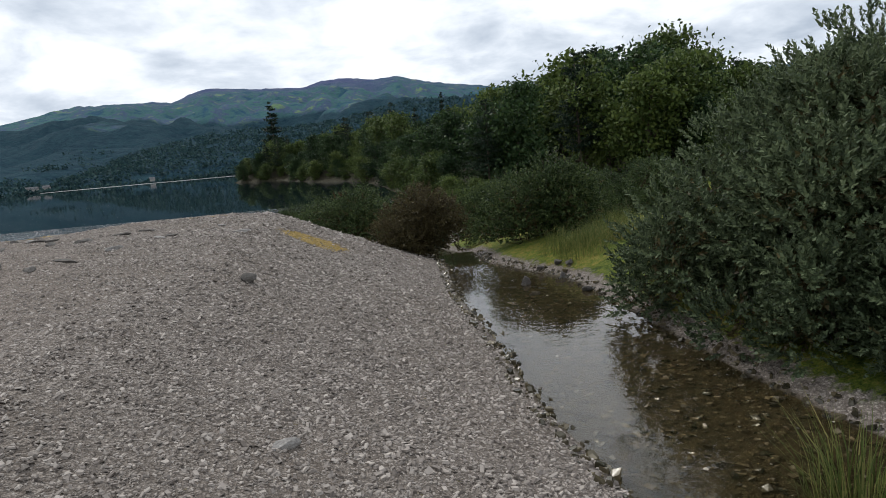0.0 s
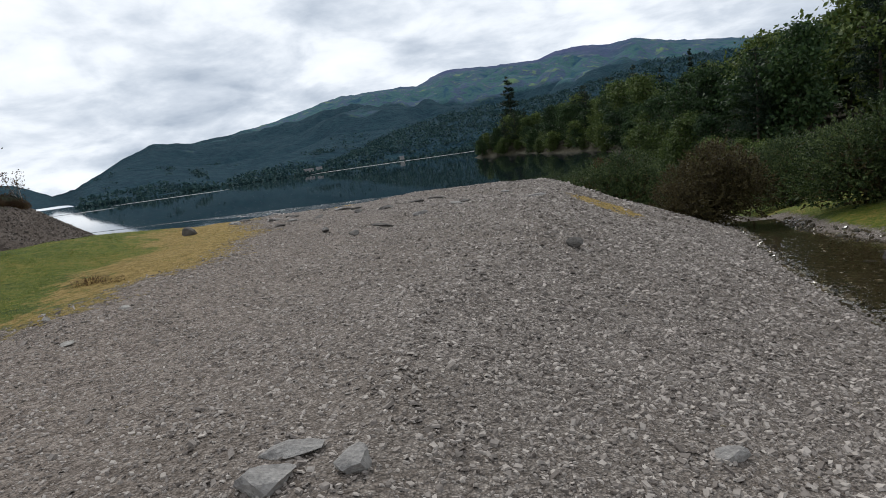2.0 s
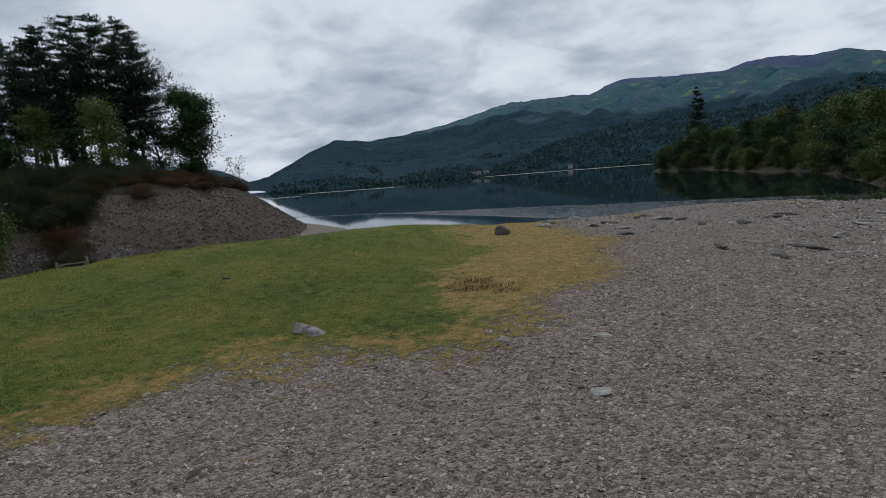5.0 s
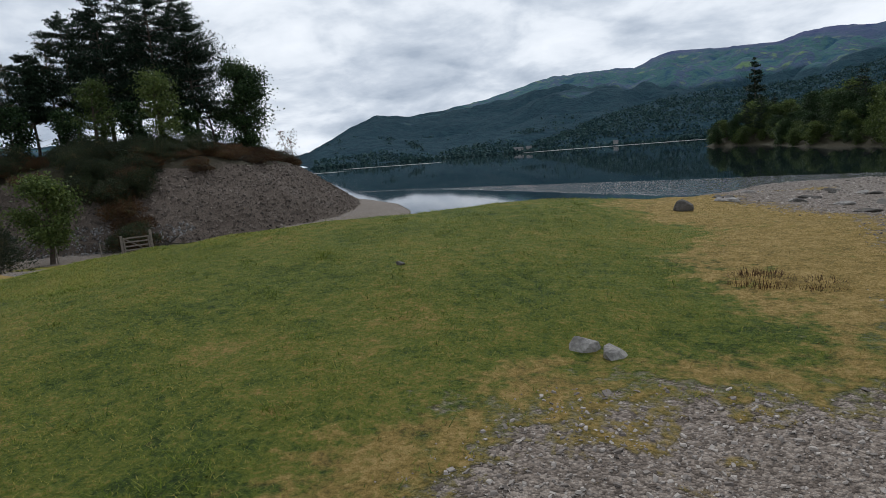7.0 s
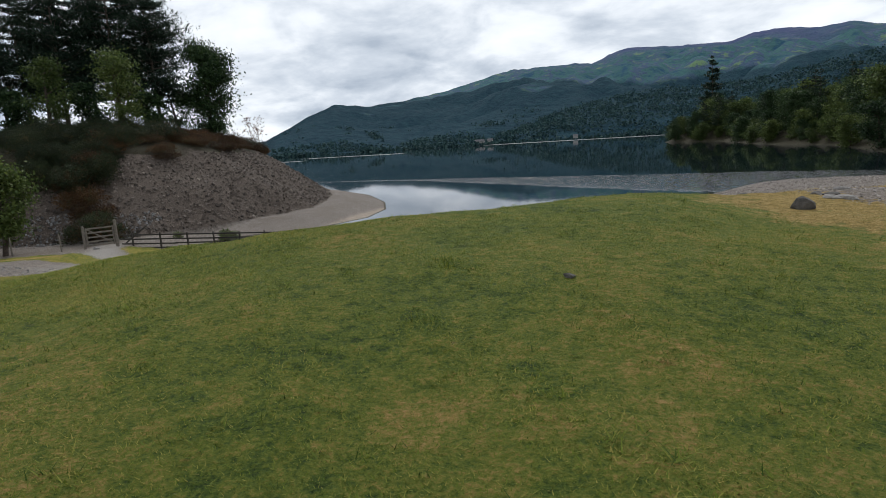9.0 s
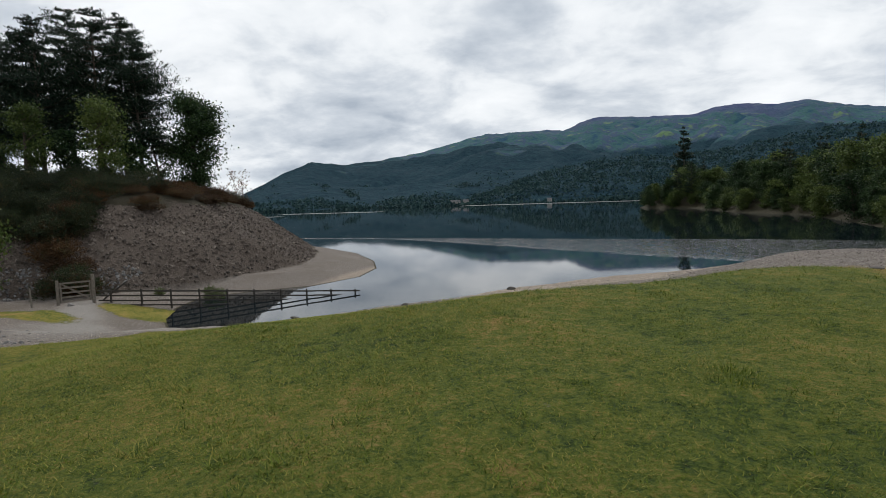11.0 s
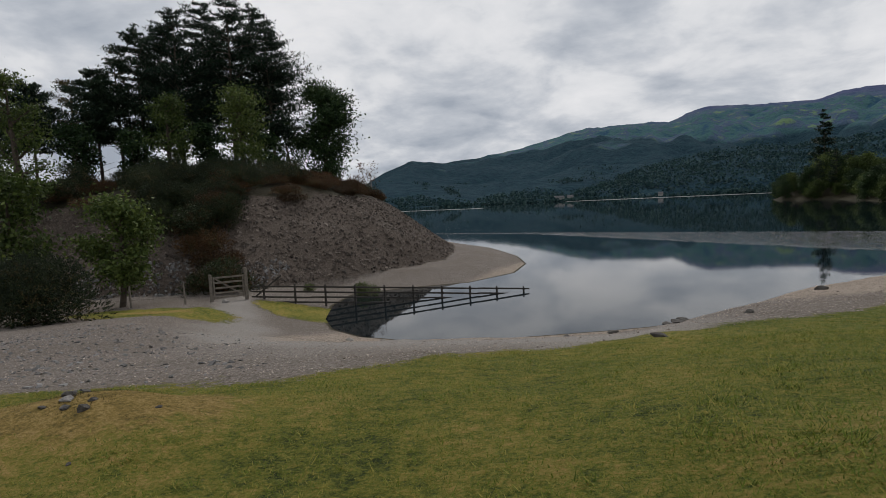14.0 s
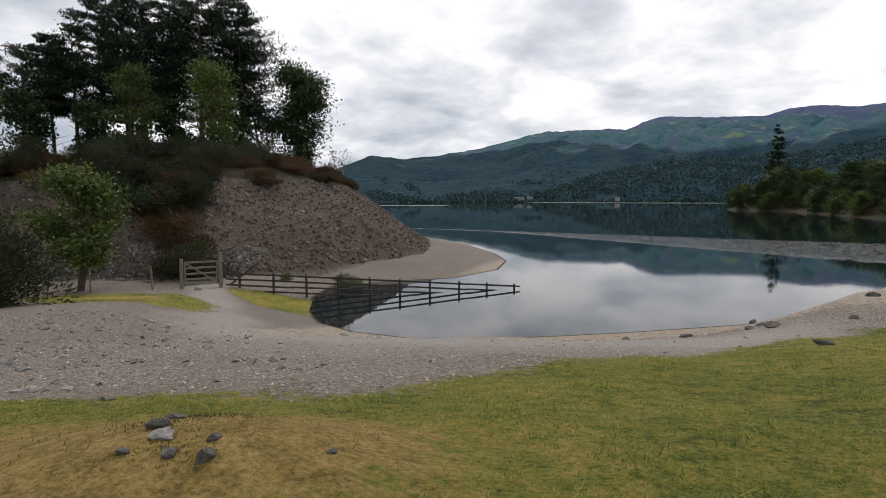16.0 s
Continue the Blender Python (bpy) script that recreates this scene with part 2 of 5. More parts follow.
M_OAK = leaf_mat("oak_leaf", (0.010, 0.024, 0.010), (0.026, 0.052, 0.018), (0.058, 0.094, 0.030))
M_PINE = leaf_mat("pine_needle", (0.008, 0.018, 0.011), (0.016, 0.033, 0.019), (0.035, 0.055, 0.028))
M_BIRCH = leaf_mat("birch_leaf", (0.028, 0.046, 0.012), (0.064, 0.096, 0.024), (0.13, 0.165, 0.042))
M_GORSE = leaf_mat("gorse_shoot", (0.020, 0.030, 0.015), (0.060, 0.084, 0.042), (0.15, 0.185, 0.095))
M_GORSE2 = leaf_mat("gorse_olive", (0.016, 0.030, 0.010), (0.048, 0.074, 0.024), (0.135, 0.165, 0.058))
M_RUST = leaf_mat("bracken_rust", (0.026, 0.015, 0.008), (0.066, 0.034, 0.015), (0.125, 0.068, 0.026))
M_BROWNBUSH = leaf_mat("brown_twig_leaf", (0.034, 0.026, 0.012), (0.078, 0.062, 0.026), (0.13, 0.115, 0.048))
# Distant leaves, tinted blue-teal in the colour itself to stand for haze.
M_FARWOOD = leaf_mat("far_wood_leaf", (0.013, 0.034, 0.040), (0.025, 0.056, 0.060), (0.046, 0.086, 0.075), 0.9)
M_DARKBUSH = leaf_mat("dark_bush_leaf", (0.008, 0.015, 0.007), (0.022, 0.034, 0.014), (0.05, 0.064, 0.024))
M_BARK = plain("bark", (0.035, 0.025, 0.018), (0.10, 0.075, 0.055), 6, 0.9, 0.8, 0.02)
M_PALEBARK = plain("pale_bark", (0.20, 0.17, 0.14), (0.36, 0.33, 0.29), 6, 0.85, 0.5, 0.01)
M_WOOD = plain("weathered_wood", (0.10, 0.085, 0.068), (0.22, 0.19, 0.155), 9, 0.85, 0.6, 0.004)
M_DARKWOOD = plain("dark_wet_wood", (0.018, 0.015, 0.012), (0.05, 0.042, 0.034), 9, 0.75, 0.6, 0.004)
M_ROCK = plain("slate_rock", (0.13, 0.12, 0.112), (0.33, 0.31, 0.285), 6, 0.8, 0.9, 0.02)
M_DARKROCK = plain("dark_rock", (0.04, 0.036, 0.032), (0.12, 0.108, 0.095), 7, 0.85, 0.9, 0.02)
M_WHITEROCK = plain("pale_rock", (0.20, 0.18, 0.155), (0.40, 0.375, 0.34), 7, 0.8, 0.7, 0.01)
M_PEBBLE = plain("pebble", (0.115, 0.094, 0.080), (0.40, 0.353, 0.31), 8, 0.8, 0.5, 0.004, island=True)
M_BEACH = plain("beach_pebble", (0.14, 0.11, 0.088), (0.52, 0.44, 0.37), 8, 0.8, 0.5, 0.004, island=True)
M_BANKSLATE = plain("bank_slate", (0.075, 0.072, 0.070), (0.24, 0.232, 0.224), 6, 0.8, 0.6, 0.006, island=True)
M_WETPEBBLE = plain("wet_pebble", (0.026, 0.023, 0.013), (0.13, 0.105, 0.062), 8, 0.25, 0.4, 0.004, island=True)
M_SCREESTONE = plain("scree_stone", (0.036, 0.027, 0.021), (0.185, 0.148, 0.12), 6, 0.85, 0.6, 0.01, island=True)
M_GRASSBLADE = leaf_mat("grass_blade", (0.040, 0.072, 0.008), (0.130, 0.175, 0.016), (0.33, 0.28, 0.065), 0.7)
M_DRYBLADE = leaf_mat("dry_blade", (0.12, 0.085, 0.02), (0.21, 0.15, 0.042), (0.32, 0.24, 0.085), 0.8)
M_RUSHBLADE = leaf_mat("rush_blade", (0.06, 0.085, 0.02), (0.11, 0.14, 0.035), (0.30, 0.25, 0.10), 0.6)
M_WALL = plain("far_house_wall", (0.22, 0.215, 0.2), (0.3, 0.29, 0.275), 0.5, 0.9, 0)
M_ROOF = plain("far_house_roof", (0.07, 0.07, 0.075), (0.12, 0.12, 0.13), 0.5, 0.9, 0)


def ground_material():
    m, t, b, c = material("ground")
    z = t.nodes.new("ShaderNodeAttribute")
    z.attribute_name = "zone"
    s = t.nodes.new("ShaderNodeSeparateColor")
    t.links.new(z.outputs["Color"], s.inputs[0])
    edge = maths(t, "ADD", maths(t, "MULTIPLY", noise_tex(t, c, 1.6, 6, 0.65), 0.5), maths(t, "MULTIPLY", noise_tex(t, c, 9, 4, 0.6), 0.5))
    off = maths(t, "SUBTRACT", edge, 0.5)

    def zone(sock, width=1.6):
        v = maths(t, "ADD", sock, maths(t, "MULTIPLY", off, width))
        return ramp(t, v, [(0.36, (0, 0, 0)), (0.64, (1, 1, 1))])

    grass, dry, soil = zone(s.outputs[0], 2.6), zone(s.outputs[1], 2.6), zone(s.outputs[2])
    # shingle: cells of small stones at two sizes
    cells = []
    for k, scale in enumerate((26, 64)):
        v = node(t, "ShaderNodeTexVoronoi", Scale=float(scale), Randomness=1.0)
        t.links.new(c, v.inputs["Vector"])
        sc = t.nodes.new("ShaderNodeSeparateColor")
        t.links.new(v.outputs["Color"], sc.inputs[0])
        cells.append((sc.outputs[0], v.outputs["Distance"]))
    tone = maths(t, "ADD", maths(t, "MULTIPLY", cells[0][0], 0.45), maths(t, "MULTIPLY", cells[1][0], 0.55))
    gap = maths(t, "MULTIPLY", maths(t, "ADD", cells[0][1], cells[1][1]), 0.7)
    stone = ramp(t, tone, [(0.15, (0.15, 0.124, 0.106)), (0.5, (0.325, 0.282, 0.248)), (0.85, (0.50, 0.445, 0.395))])
    broad = noise_tex(t, c, 0.35, 4, 0.6)
    stone = mixed(t, ramp(t, broad, [(0.42, (0, 0, 0)), (0.68, (0.45, 0.45, 0.45))]), stone, (0.20, 0.155, 0.115))
    stone = mixed(t, ramp(t, gap, [(0.36, (0, 0, 0)), (0.78, (0.7, 0.7, 0.7))]), stone, (0.085, 0.070, 0.058))
    n_g, n_g2, n_g3 = noise_tex(t, c, 0.7, 5, 0.6), noise_tex(t, c, 34, 6, 0.75), noise_tex(t, c, 7.0, 6, 0.7)
    gf = maths(t, "ADD", maths(t, "ADD", maths(t, "MULTIPLY", n_g, 0.26), maths(t, "MULTIPLY", n_g2, 0.40)), maths(t, "MULTIPLY", n_g3, 0.34))
    green = ramp(t, gf, [(0.40, (0.020, 0.040, 0.004)), (0.455, (0.066, 0.100, 0.010)), (0.51, (0.124, 0.145, 0.016)), (0.56, (0.20, 0.170, 0.034)), (0.62, (0.34, 0.215, 0.075))])
    sere = ramp(t, gf, [(0.41, (0.032, 0.046, 0.006)), (0.465, (0.125, 0.134, 0.015)), (0.515, (0.225, 0.198, 0.030)), (0.57, (0.34, 0.245, 0.065)), (0.63, (0.42, 0.275, 0.10))])
    straw = ramp(t, maths(t, "ADD", maths(t, "MULTIPLY", n_g2, 0.6), maths(t, "MULTIPLY", n_g3, 0.4)),
                 [(0.38, (0.11, 0.085, 0.02)), (0.5, (0.29, 0.20, 0.055)), (0.62, (0.45, 0.31, 0.12))])
    scree = ramp(t, tone, [(0.1, (0.040, 0.030, 0.023)), (0.5, (0.085, 0.066, 0.053)), (0.9, (0.18, 0.144, 0.118))])
    floor_ = ramp(t, n_g3, [(0.3, (0.014, 0.014, 0.007)), (0.7, (0.042, 0.034, 0.016))])
    # Darker, browner stone colours, blended in by the tone attribute's blue channel.
    darker_stone = ramp(t, tone, [(0.15, (0.085, 0.066, 0.053)), (0.5, (0.19, 0.152, 0.125)), (0.85, (0.32, 0.268, 0.226))])
    tn = t.nodes.new("ShaderNodeAttribute")
    tn.attribute_name = "tone"
    st = t.nodes.new("ShaderNodeSeparateColor")
    t.links.new(tn.outputs["Color"], st.inputs[0])
    stone = mixed(t, st.outputs[2], stone, darker_stone)
    col = mixed(t, soil, stone, floor_)
    sc2 = t.nodes.new("ShaderNodeAttribute")
    sc2.attribute_name = "extra"
    s2 = t.nodes.new("ShaderNodeSeparateColor")
    t.links.new(sc2.outputs["Color"], s2.inputs[0])
    sand = ramp(t, tone, [(0.15, (0.16, 0.124, 0.095)), (0.5, (0.36, 0.292, 0.232)), (0.85, (0.52, 0.44, 0.365))])
    col = mixed(t, maths(t, "MULTIPLY", zone(st.outputs[0], 0.7), 0.85), col, sand)
    fines = ramp(t, n_g2, [(0.3, (0.25, 0.23, 0.21)), (0.7, (0.40, 0.372, 0.34))])
    col = mixed(t, maths(t, "MULTIPLY", s2.outputs[2], 0.75), col, fines)
    col = mixed(t, zone(s2.outputs[0], 0.8), col, scree)
    col = mixed(t, soil, col, floor_)
    mud = ramp(t, n_g3, [(0.3, (0.022, 0.018, 0.008)), (0.7, (0.075, 0.058, 0.028))])
    col = mixed(t, zone(s2.outputs[1], 0.5), col, mud)
    col = mixed(t, grass, col, mixed(t, st.outputs[1], green, sere))
    col = mixed(t, dry, col, straw)
    t.links.new(col, b.inputs["Base Color"])
    b.inputs["Roughness"].default_value = 0.9
    b.inputs["Specular IOR Level"].default_value = 0.2
    soft = maths(t, "ADD", maths(t, "MULTIPLY", n_g2, 2.0), maths(t, "MULTIPLY", n_g3, 3.0))
    hgt = mixed(t, maths(t, "MAXIMUM", grass, dry), maths(t, "MULTIPLY", maths(t, "SUBTRACT", 1.0, gap), 1.0), soft)
    bump(t, b, hgt, 0.85, 0.034)
    return m


def water_material(name, deep, wave, ripple_band=False, clear=False):
    m, t, b, c = material(name)
    b.inputs["Base Color"].default_value = (*deep, 1)
    b.inputs["Roughness"].default_value = 0.03
    b.inputs["IOR"].default_value = 1.45 if clear else 1.33
    if clear:
        b.inputs["Transmission Weight"].default_value = 1.0
        b.inputs["Base Color"].default_value = (0.80, 0.74, 0.58, 1)
    mp = node(t, "ShaderNodeMapping")
    mp.inputs["Scale"].default_value = (1, 1, 1)
    t.links.new(c, mp.inputs[0])
    small, wide = noise_tex(t, mp.outputs[0], 7.0, 3, 0.5), noise_tex(t, mp.outputs[0], 0.8, 3, 0.5)
    h = maths(t, "ADD", maths(t, "MULTIPLY", small, 0.10), maths(t, "MULTIPLY", wide, 0.25))
    amp = wave
    if ripple_band:
        # wind on the open lake: a band across the bay and thin streaks far out
        sx = t.nodes.new("ShaderNodeSeparateXYZ")
        t.links.new(c, sx.inputs[0])
        X, Y = sx.outputs[0], sx.outputs[1]
        wig = maths(t, "MULTIPLY", maths(t, "SUBTRACT", noise_tex(t, c, 0.05, 4), 0.5), 4.5)
        top_ = maths(t, "SUBTRACT", 92.0, maths(t, "MULTIPLY", X, 0.22))
        deep_ = maths(t, "MAXIMUM", maths(t, "ADD", maths(t, "MULTIPLY", X, 0.57), 24.0), 1.8)
        v = maths(t, "DIVIDE", maths(t, "SUBTRACT", top_, maths(t, "ADD", Y, wig)), deep_)
        band = ramp(t, v, [(0.0, (0, 0, 0)), (0.10, (1, 1, 1)), (0.80, (0.8, 0.8, 0.8)), (1.0, (0, 0, 0))])
        patch = ramp(t, noise_tex(t, c, 1.5, 4, 0.7), [(0.46, (0.02, 0.02, 0.02)), (0.58, (1, 1, 1))])
        band = maths(t, "MULTIPLY", band, patch)

        def streak(y0, y1, x0, x1):
            f = maths(t, "MULTIPLY", maths(t, "GREATER_THAN", maths(t, "ADD", Y, maths(t, "MULTIPLY", wig, 0.4)), y0), maths(t, "LESS_THAN", Y, y1))
            return maths(t, "MULTIPLY", f, maths(t, "MULTIPLY", maths(t, "GREATER_THAN", X, x0), maths(t, "LESS_THAN", X, x1)))

        far_ = maths(t, "MAXIMUM", streak(432.0, 470.0, -112.0, 400.0), maths(t, "MAXIMUM", streak(300.0, 316.0, -178.0, -122.0), streak(250.0, 262.0, -185.0, -150.0)))
        amp = maths(t, "ADD", maths(t, "MULTIPLY", maths(t, "MAXIMUM", band, far_), 1.0), wave)
        rip = noise_tex(t, c, 2.6, 2, 0.6)
        h = maths(t, "ADD", h, maths(t, "MULTIPLY", maths(t, "MULTIPLY", rip, 1.2), maths(t, "MAXIMUM", band, far_)))
        rg = maths(t, "ADD", maths(t, "MULTIPLY", far_, 0.35), 0.03)
        t.links.new(rg, b.inputs["Roughness"])
    n = node(t, "ShaderNodeBump", Distance=0.25)
    if isinstance(amp, float):
        n.inputs["Strength"].default_value = amp
    else:
        t.links.new(amp, n.inputs["Strength"])
    t.links.new(h, n.inputs["Height"])
    t.links.new(n.outputs[0], b.inputs["Normal"])
    return m


M_GROUND = ground_material()
M_LAKE = water_material("lake_water", (0.006, 0.012, 0.015), 0.012, True)
M_STREAM = water_material("stream_water", (0.03, 0.03, 0.02), 0.2, clear=True)


def hill_material():
    m, t, b, c = material("far_hillside")
    sx = t.nodes.new("ShaderNodeSeparateXYZ")
    t.links.new(c, sx.inputs[0])
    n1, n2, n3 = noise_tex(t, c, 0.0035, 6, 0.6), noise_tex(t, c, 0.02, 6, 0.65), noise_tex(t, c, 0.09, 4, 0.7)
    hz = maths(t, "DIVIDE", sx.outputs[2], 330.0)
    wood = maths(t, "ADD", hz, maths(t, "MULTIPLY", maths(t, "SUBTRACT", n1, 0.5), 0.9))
    # Blue of aerial haze is mixed into the wood, field and heath colours.
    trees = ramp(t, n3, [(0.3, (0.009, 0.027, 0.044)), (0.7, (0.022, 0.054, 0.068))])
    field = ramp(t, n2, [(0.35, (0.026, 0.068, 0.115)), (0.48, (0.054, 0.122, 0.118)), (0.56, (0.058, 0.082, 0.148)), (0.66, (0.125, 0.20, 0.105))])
    hazy_heath = ramp(t, n2, [(0.35, (0.046, 0.060, 0.140)), (0.65, (0.080, 0.097, 0.165))])
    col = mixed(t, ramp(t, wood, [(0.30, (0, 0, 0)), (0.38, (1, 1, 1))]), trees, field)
    col = mixed(t, ramp(t, wood, [(0.62, (0, 0, 0)), (0.95, (1, 1, 1))]), col, hazy_heath)
    t.links.new(col, b.inputs["Base Color"])
    b.inputs["Roughness"].default_value = 1.0
    b.inputs["Specular IOR Level"].default_value = 0.05
    bump(t, b, maths(t, "ADD", n2, maths(t, "MULTIPLY", n3, 0.5)), 0.8, 14)
    return m


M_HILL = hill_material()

# ---- ground: one sheet, fine near the walk ----
gx = np.concatenate([np.linspace(-1400, -120, 26)[:-1], np.linspace(-120, -52, 50)[:-1], np.arange(-52, 18, 0.2), np.linspace(18, 60, 60), np.linspace(60, 1400, 30)[1:]])
gy = np.concatenate([np.linspace(-290, -4, 24)[:-1], np.arange(-4, 66, 0.2), np.linspace(66, 110, 50), np.linspace(110, 540, 60)[1:]])
GX, GY = np.meshgrid(gx, gy, indexing="ij")
GZ = height(GX, GY)
nx, ny = GX.shape
gi, gj = np.meshgrid(np.arange(nx - 1), np.arange(ny - 1), indexing="ij")
gf = np.stack([gi * ny + gj, (gi + 1) * ny + gj, (gi + 1) * ny + gj + 1, gi * ny + gj + 1], -1).reshape(-1, 4)
ground = part_np("ground", np.stack([GX, GY, GZ], -1).reshape(-1, 3), gf, M_GROUND, smooth=True)
tagged(ground, "shingle mound with a worn lawn, gravel beach and scree hill beside a lake", "ground", kind="structure")


def zones(x, y):
    lawn = poly_sd(x, y, LAWN) + 0.25 * wob(x, y, 2.2, 11)
    out, zs, side = stream_at(x, y)
    d = poly_sd(x, y, SHORE)
    mound = poly_sd(x, y, SCREE) + 0.6 * wob(x, y, 9, 5)
    grass = step01(lawn, -0.9, 0.7)
    right = (side < 0) & (out > 0.1) & (y > -40) & (d > 1)
    grass = np.maximum(grass, np.where(right, step01(out, 0.0, 0.5), 0))
    tongue = np.hypot((x + 30.6) / 3.2, (y - 40.4) / 1.9)
    leftg = np.hypot((x + 34.5) / 5.2, (y - 34.6) / 2.6)
    grass = np.maximum(grass, np.maximum(1 - step01(tongue, 0.6, 1.2), 1 - step01(leftg, 0.6, 1.1)))
    grass = np.where(mound > 1, 0, grass)
    dry = np.where((lawn > -1.2) & (x > -9), (0.56 + 0.2 * step01(y, 15.5, 17.5)) * step01(lawn, -1.1, 0.3) * (1 - step01(lawn, 0.3 + 0.9 * step01(y, 15.5, 18), 1.0 + 1.3 * step01(y, 15.5, 18))) * step01(x, -6.5, -4.2), 0)
    dry = np.maximum(dry, 0.86 * (1 - step01(np.hypot((x + 17.3) / 1.9, (y - 20.1) / 1.15), 0.5, 1.1)))
    dry = np.maximum(dry, 0.88 * (1 - step01(np.hypot((x - 5.5) / 0.95, (y - 22.1) / 0.9), 0.5, 1.1)))
    dry = np.maximum(dry, 0.75 * (1 - step01(np.hypot((x - 3.4) / 1.3, (y - 29) / 0.9), 0.5, 1.1)))
    dry = np.maximum(dry, 0.7 * (1 - step01(np.hypot((x + 34) / 3, (y - 34.6) / 1.0), 0.5, 1.1)))
    dry = np.maximum(dry, 0.62 * (1 - step01(np.hypot((x + 1.5) / 1.6, (y - 25.5) / 1.2), 0.5, 1.1)))
    top = height(x, y)
    soil = np.where(mound > 1, step01(top + 0.5 * wob(x, y, 6, 9), 5.4, 6.2), 0)
    soil = np.maximum(soil, np.where((x > 0) & (y > 55), 1.0, np.where((x > 18) & (y > 36), step01(out, 12, 20), 0)))
    grass = np.where((x > 0) & (y > 55), 0, grass)
    scr = step01(mound, -0.5, 0.6)
    wet = np.where((x > 0) & (y > 55), 0, 1) * np.maximum(1 - step01(np.where(d > -30, d, 9), 0.0, 0.35), 1 - step01(out, -0.2, 0.06))
    pd, pa, _ = line_d(x, y, [(-14.5, 27), (-20, 26.2), (-25, 29.5), (-31, 36.3), (-35, 40.2)])
    path = 1 - step01(pd + 0.3 * wob(x, y, 3, 21), 0.3, 3.0 - 0.42 * pa)
    beach = step01(x, -29, -25) * (1 - step01(d, 7, 11)) * (1 - path * 0.7) * (1 - step01(x, 4, 9))
    return grass, dry, soil, scr, wet, path, beach


zg, zd, zsoil, zscr, zwet, zpath, zbeach = zones(GX, GY)
for key, (a, b2, c3) in (("zone", (zg, zd, zsoil)), ("extra", (zscr, zwet, zpath)), ("tone", (zbeach, 0.7 * step01(-GX, 8.5, 15), 0.85 * step01(-GX, -3.2, 0.6) * (1 - step01(-GX, 7, 12)) * (1 - step01(GY, 19, 26))))):
    at = ground.data.color_attributes.new(key, "FLOAT_COLOR", "POINT")
    at.data.foreach_set("color", np.stack([a, b2, c3, np.ones_like(a)], -1).astype(np.float32).ravel())

# ---- water ----
wx, wy = np.meshgrid(np.linspace(-1400, 1400, 40), np.linspace(18, 540, 30), indexing="ij")
wi, wj = np.meshgrid(np.arange(39), np.arange(29), indexing="ij")
lake = part_np("lake", np.stack([wx, wy, wx * 0], -1).reshape(-1, 3), np.stack([wi * 30 + wj, (wi + 1) * 30 + wj, (wi + 1) * 30 + wj + 1, wi * 30 + wj + 1], -1).reshape(-1, 4), M_LAKE, smooth=True)
tagged(lake, "calm dark lake mirroring cloudy sky with a rippled band", "water", kind="structure")
sp = np.asarray(STREAM, float)
ks = np.linspace(0, len(sp) - 1, 120)
sl = np.stack([np.interp(ks, np.arange(len(sp)), sp[:, 0]), np.interp(ks, np.arange(len(sp)), sp[:, 1])], -1)
sn = unit(np.gradient(sl, axis=0))
sn = np.stack([-sn[:, 1], sn[:, 0]], -1)
sz, sw = np.interp(ks, np.arange(len(sp)), STREAM_Z), np.interp(ks, np.arange(len(sp)), STREAM_W) + 0.35
rows_ = np.linspace(-1, 1, 9)
sv = np.concatenate([np.stack([sl[:, 0] + sn[:, 0] * sw * q, sl[:, 1] + sn[:, 1] * sw * q, sz - 0.03 + 0 * q], -1)[:, None] for q in rows_], 1).reshape(-1, 3)
si, sj = np.meshgrid(np.arange(119), np.arange(8), indexing="ij")
stream = part_np("stream", sv, np.stack([si * 9 + sj, si * 9 + sj + 1, (si + 1) * 9 + sj + 1, (si + 1) * 9 + sj], -1).reshape(-1, 4)[:, ::-1], M_STREAM, smooth=True)
stream.visible_shadow = False
tagged(stream, "shallow clear stream running over brown pebbles", "stream", kind="structure")

# ---- far hills ----
# Rows from 38 to 75 degrees: unseen rise added to darken the lake's reflection.
RIDGE = [(75, 2.2), (60, 2.8), (44, 2.6), (38, 1.8), (35.4, 0.5), (33.6, 0.9), (32, 1.65), (29.8, 2.75), (27.4, 3.7), (24.6, 3.35), (21.7, 3.65), (17.7, 4.25), (14.5, 5.05), (11.6, 5.75),
         (7.8, 5.85), (4.0, 5.85), (2.8, 6.45), (1.3, 6.8), (-2.9, 6.55), (-6.5, 6.45), (-8.2, 6.9), (-9.8, 7.05), (-13, 6.75), (-14.9, 6.9), (-17.6, 6.2), (-24, 5.2), (-40, 4.5), (-75, 4)]


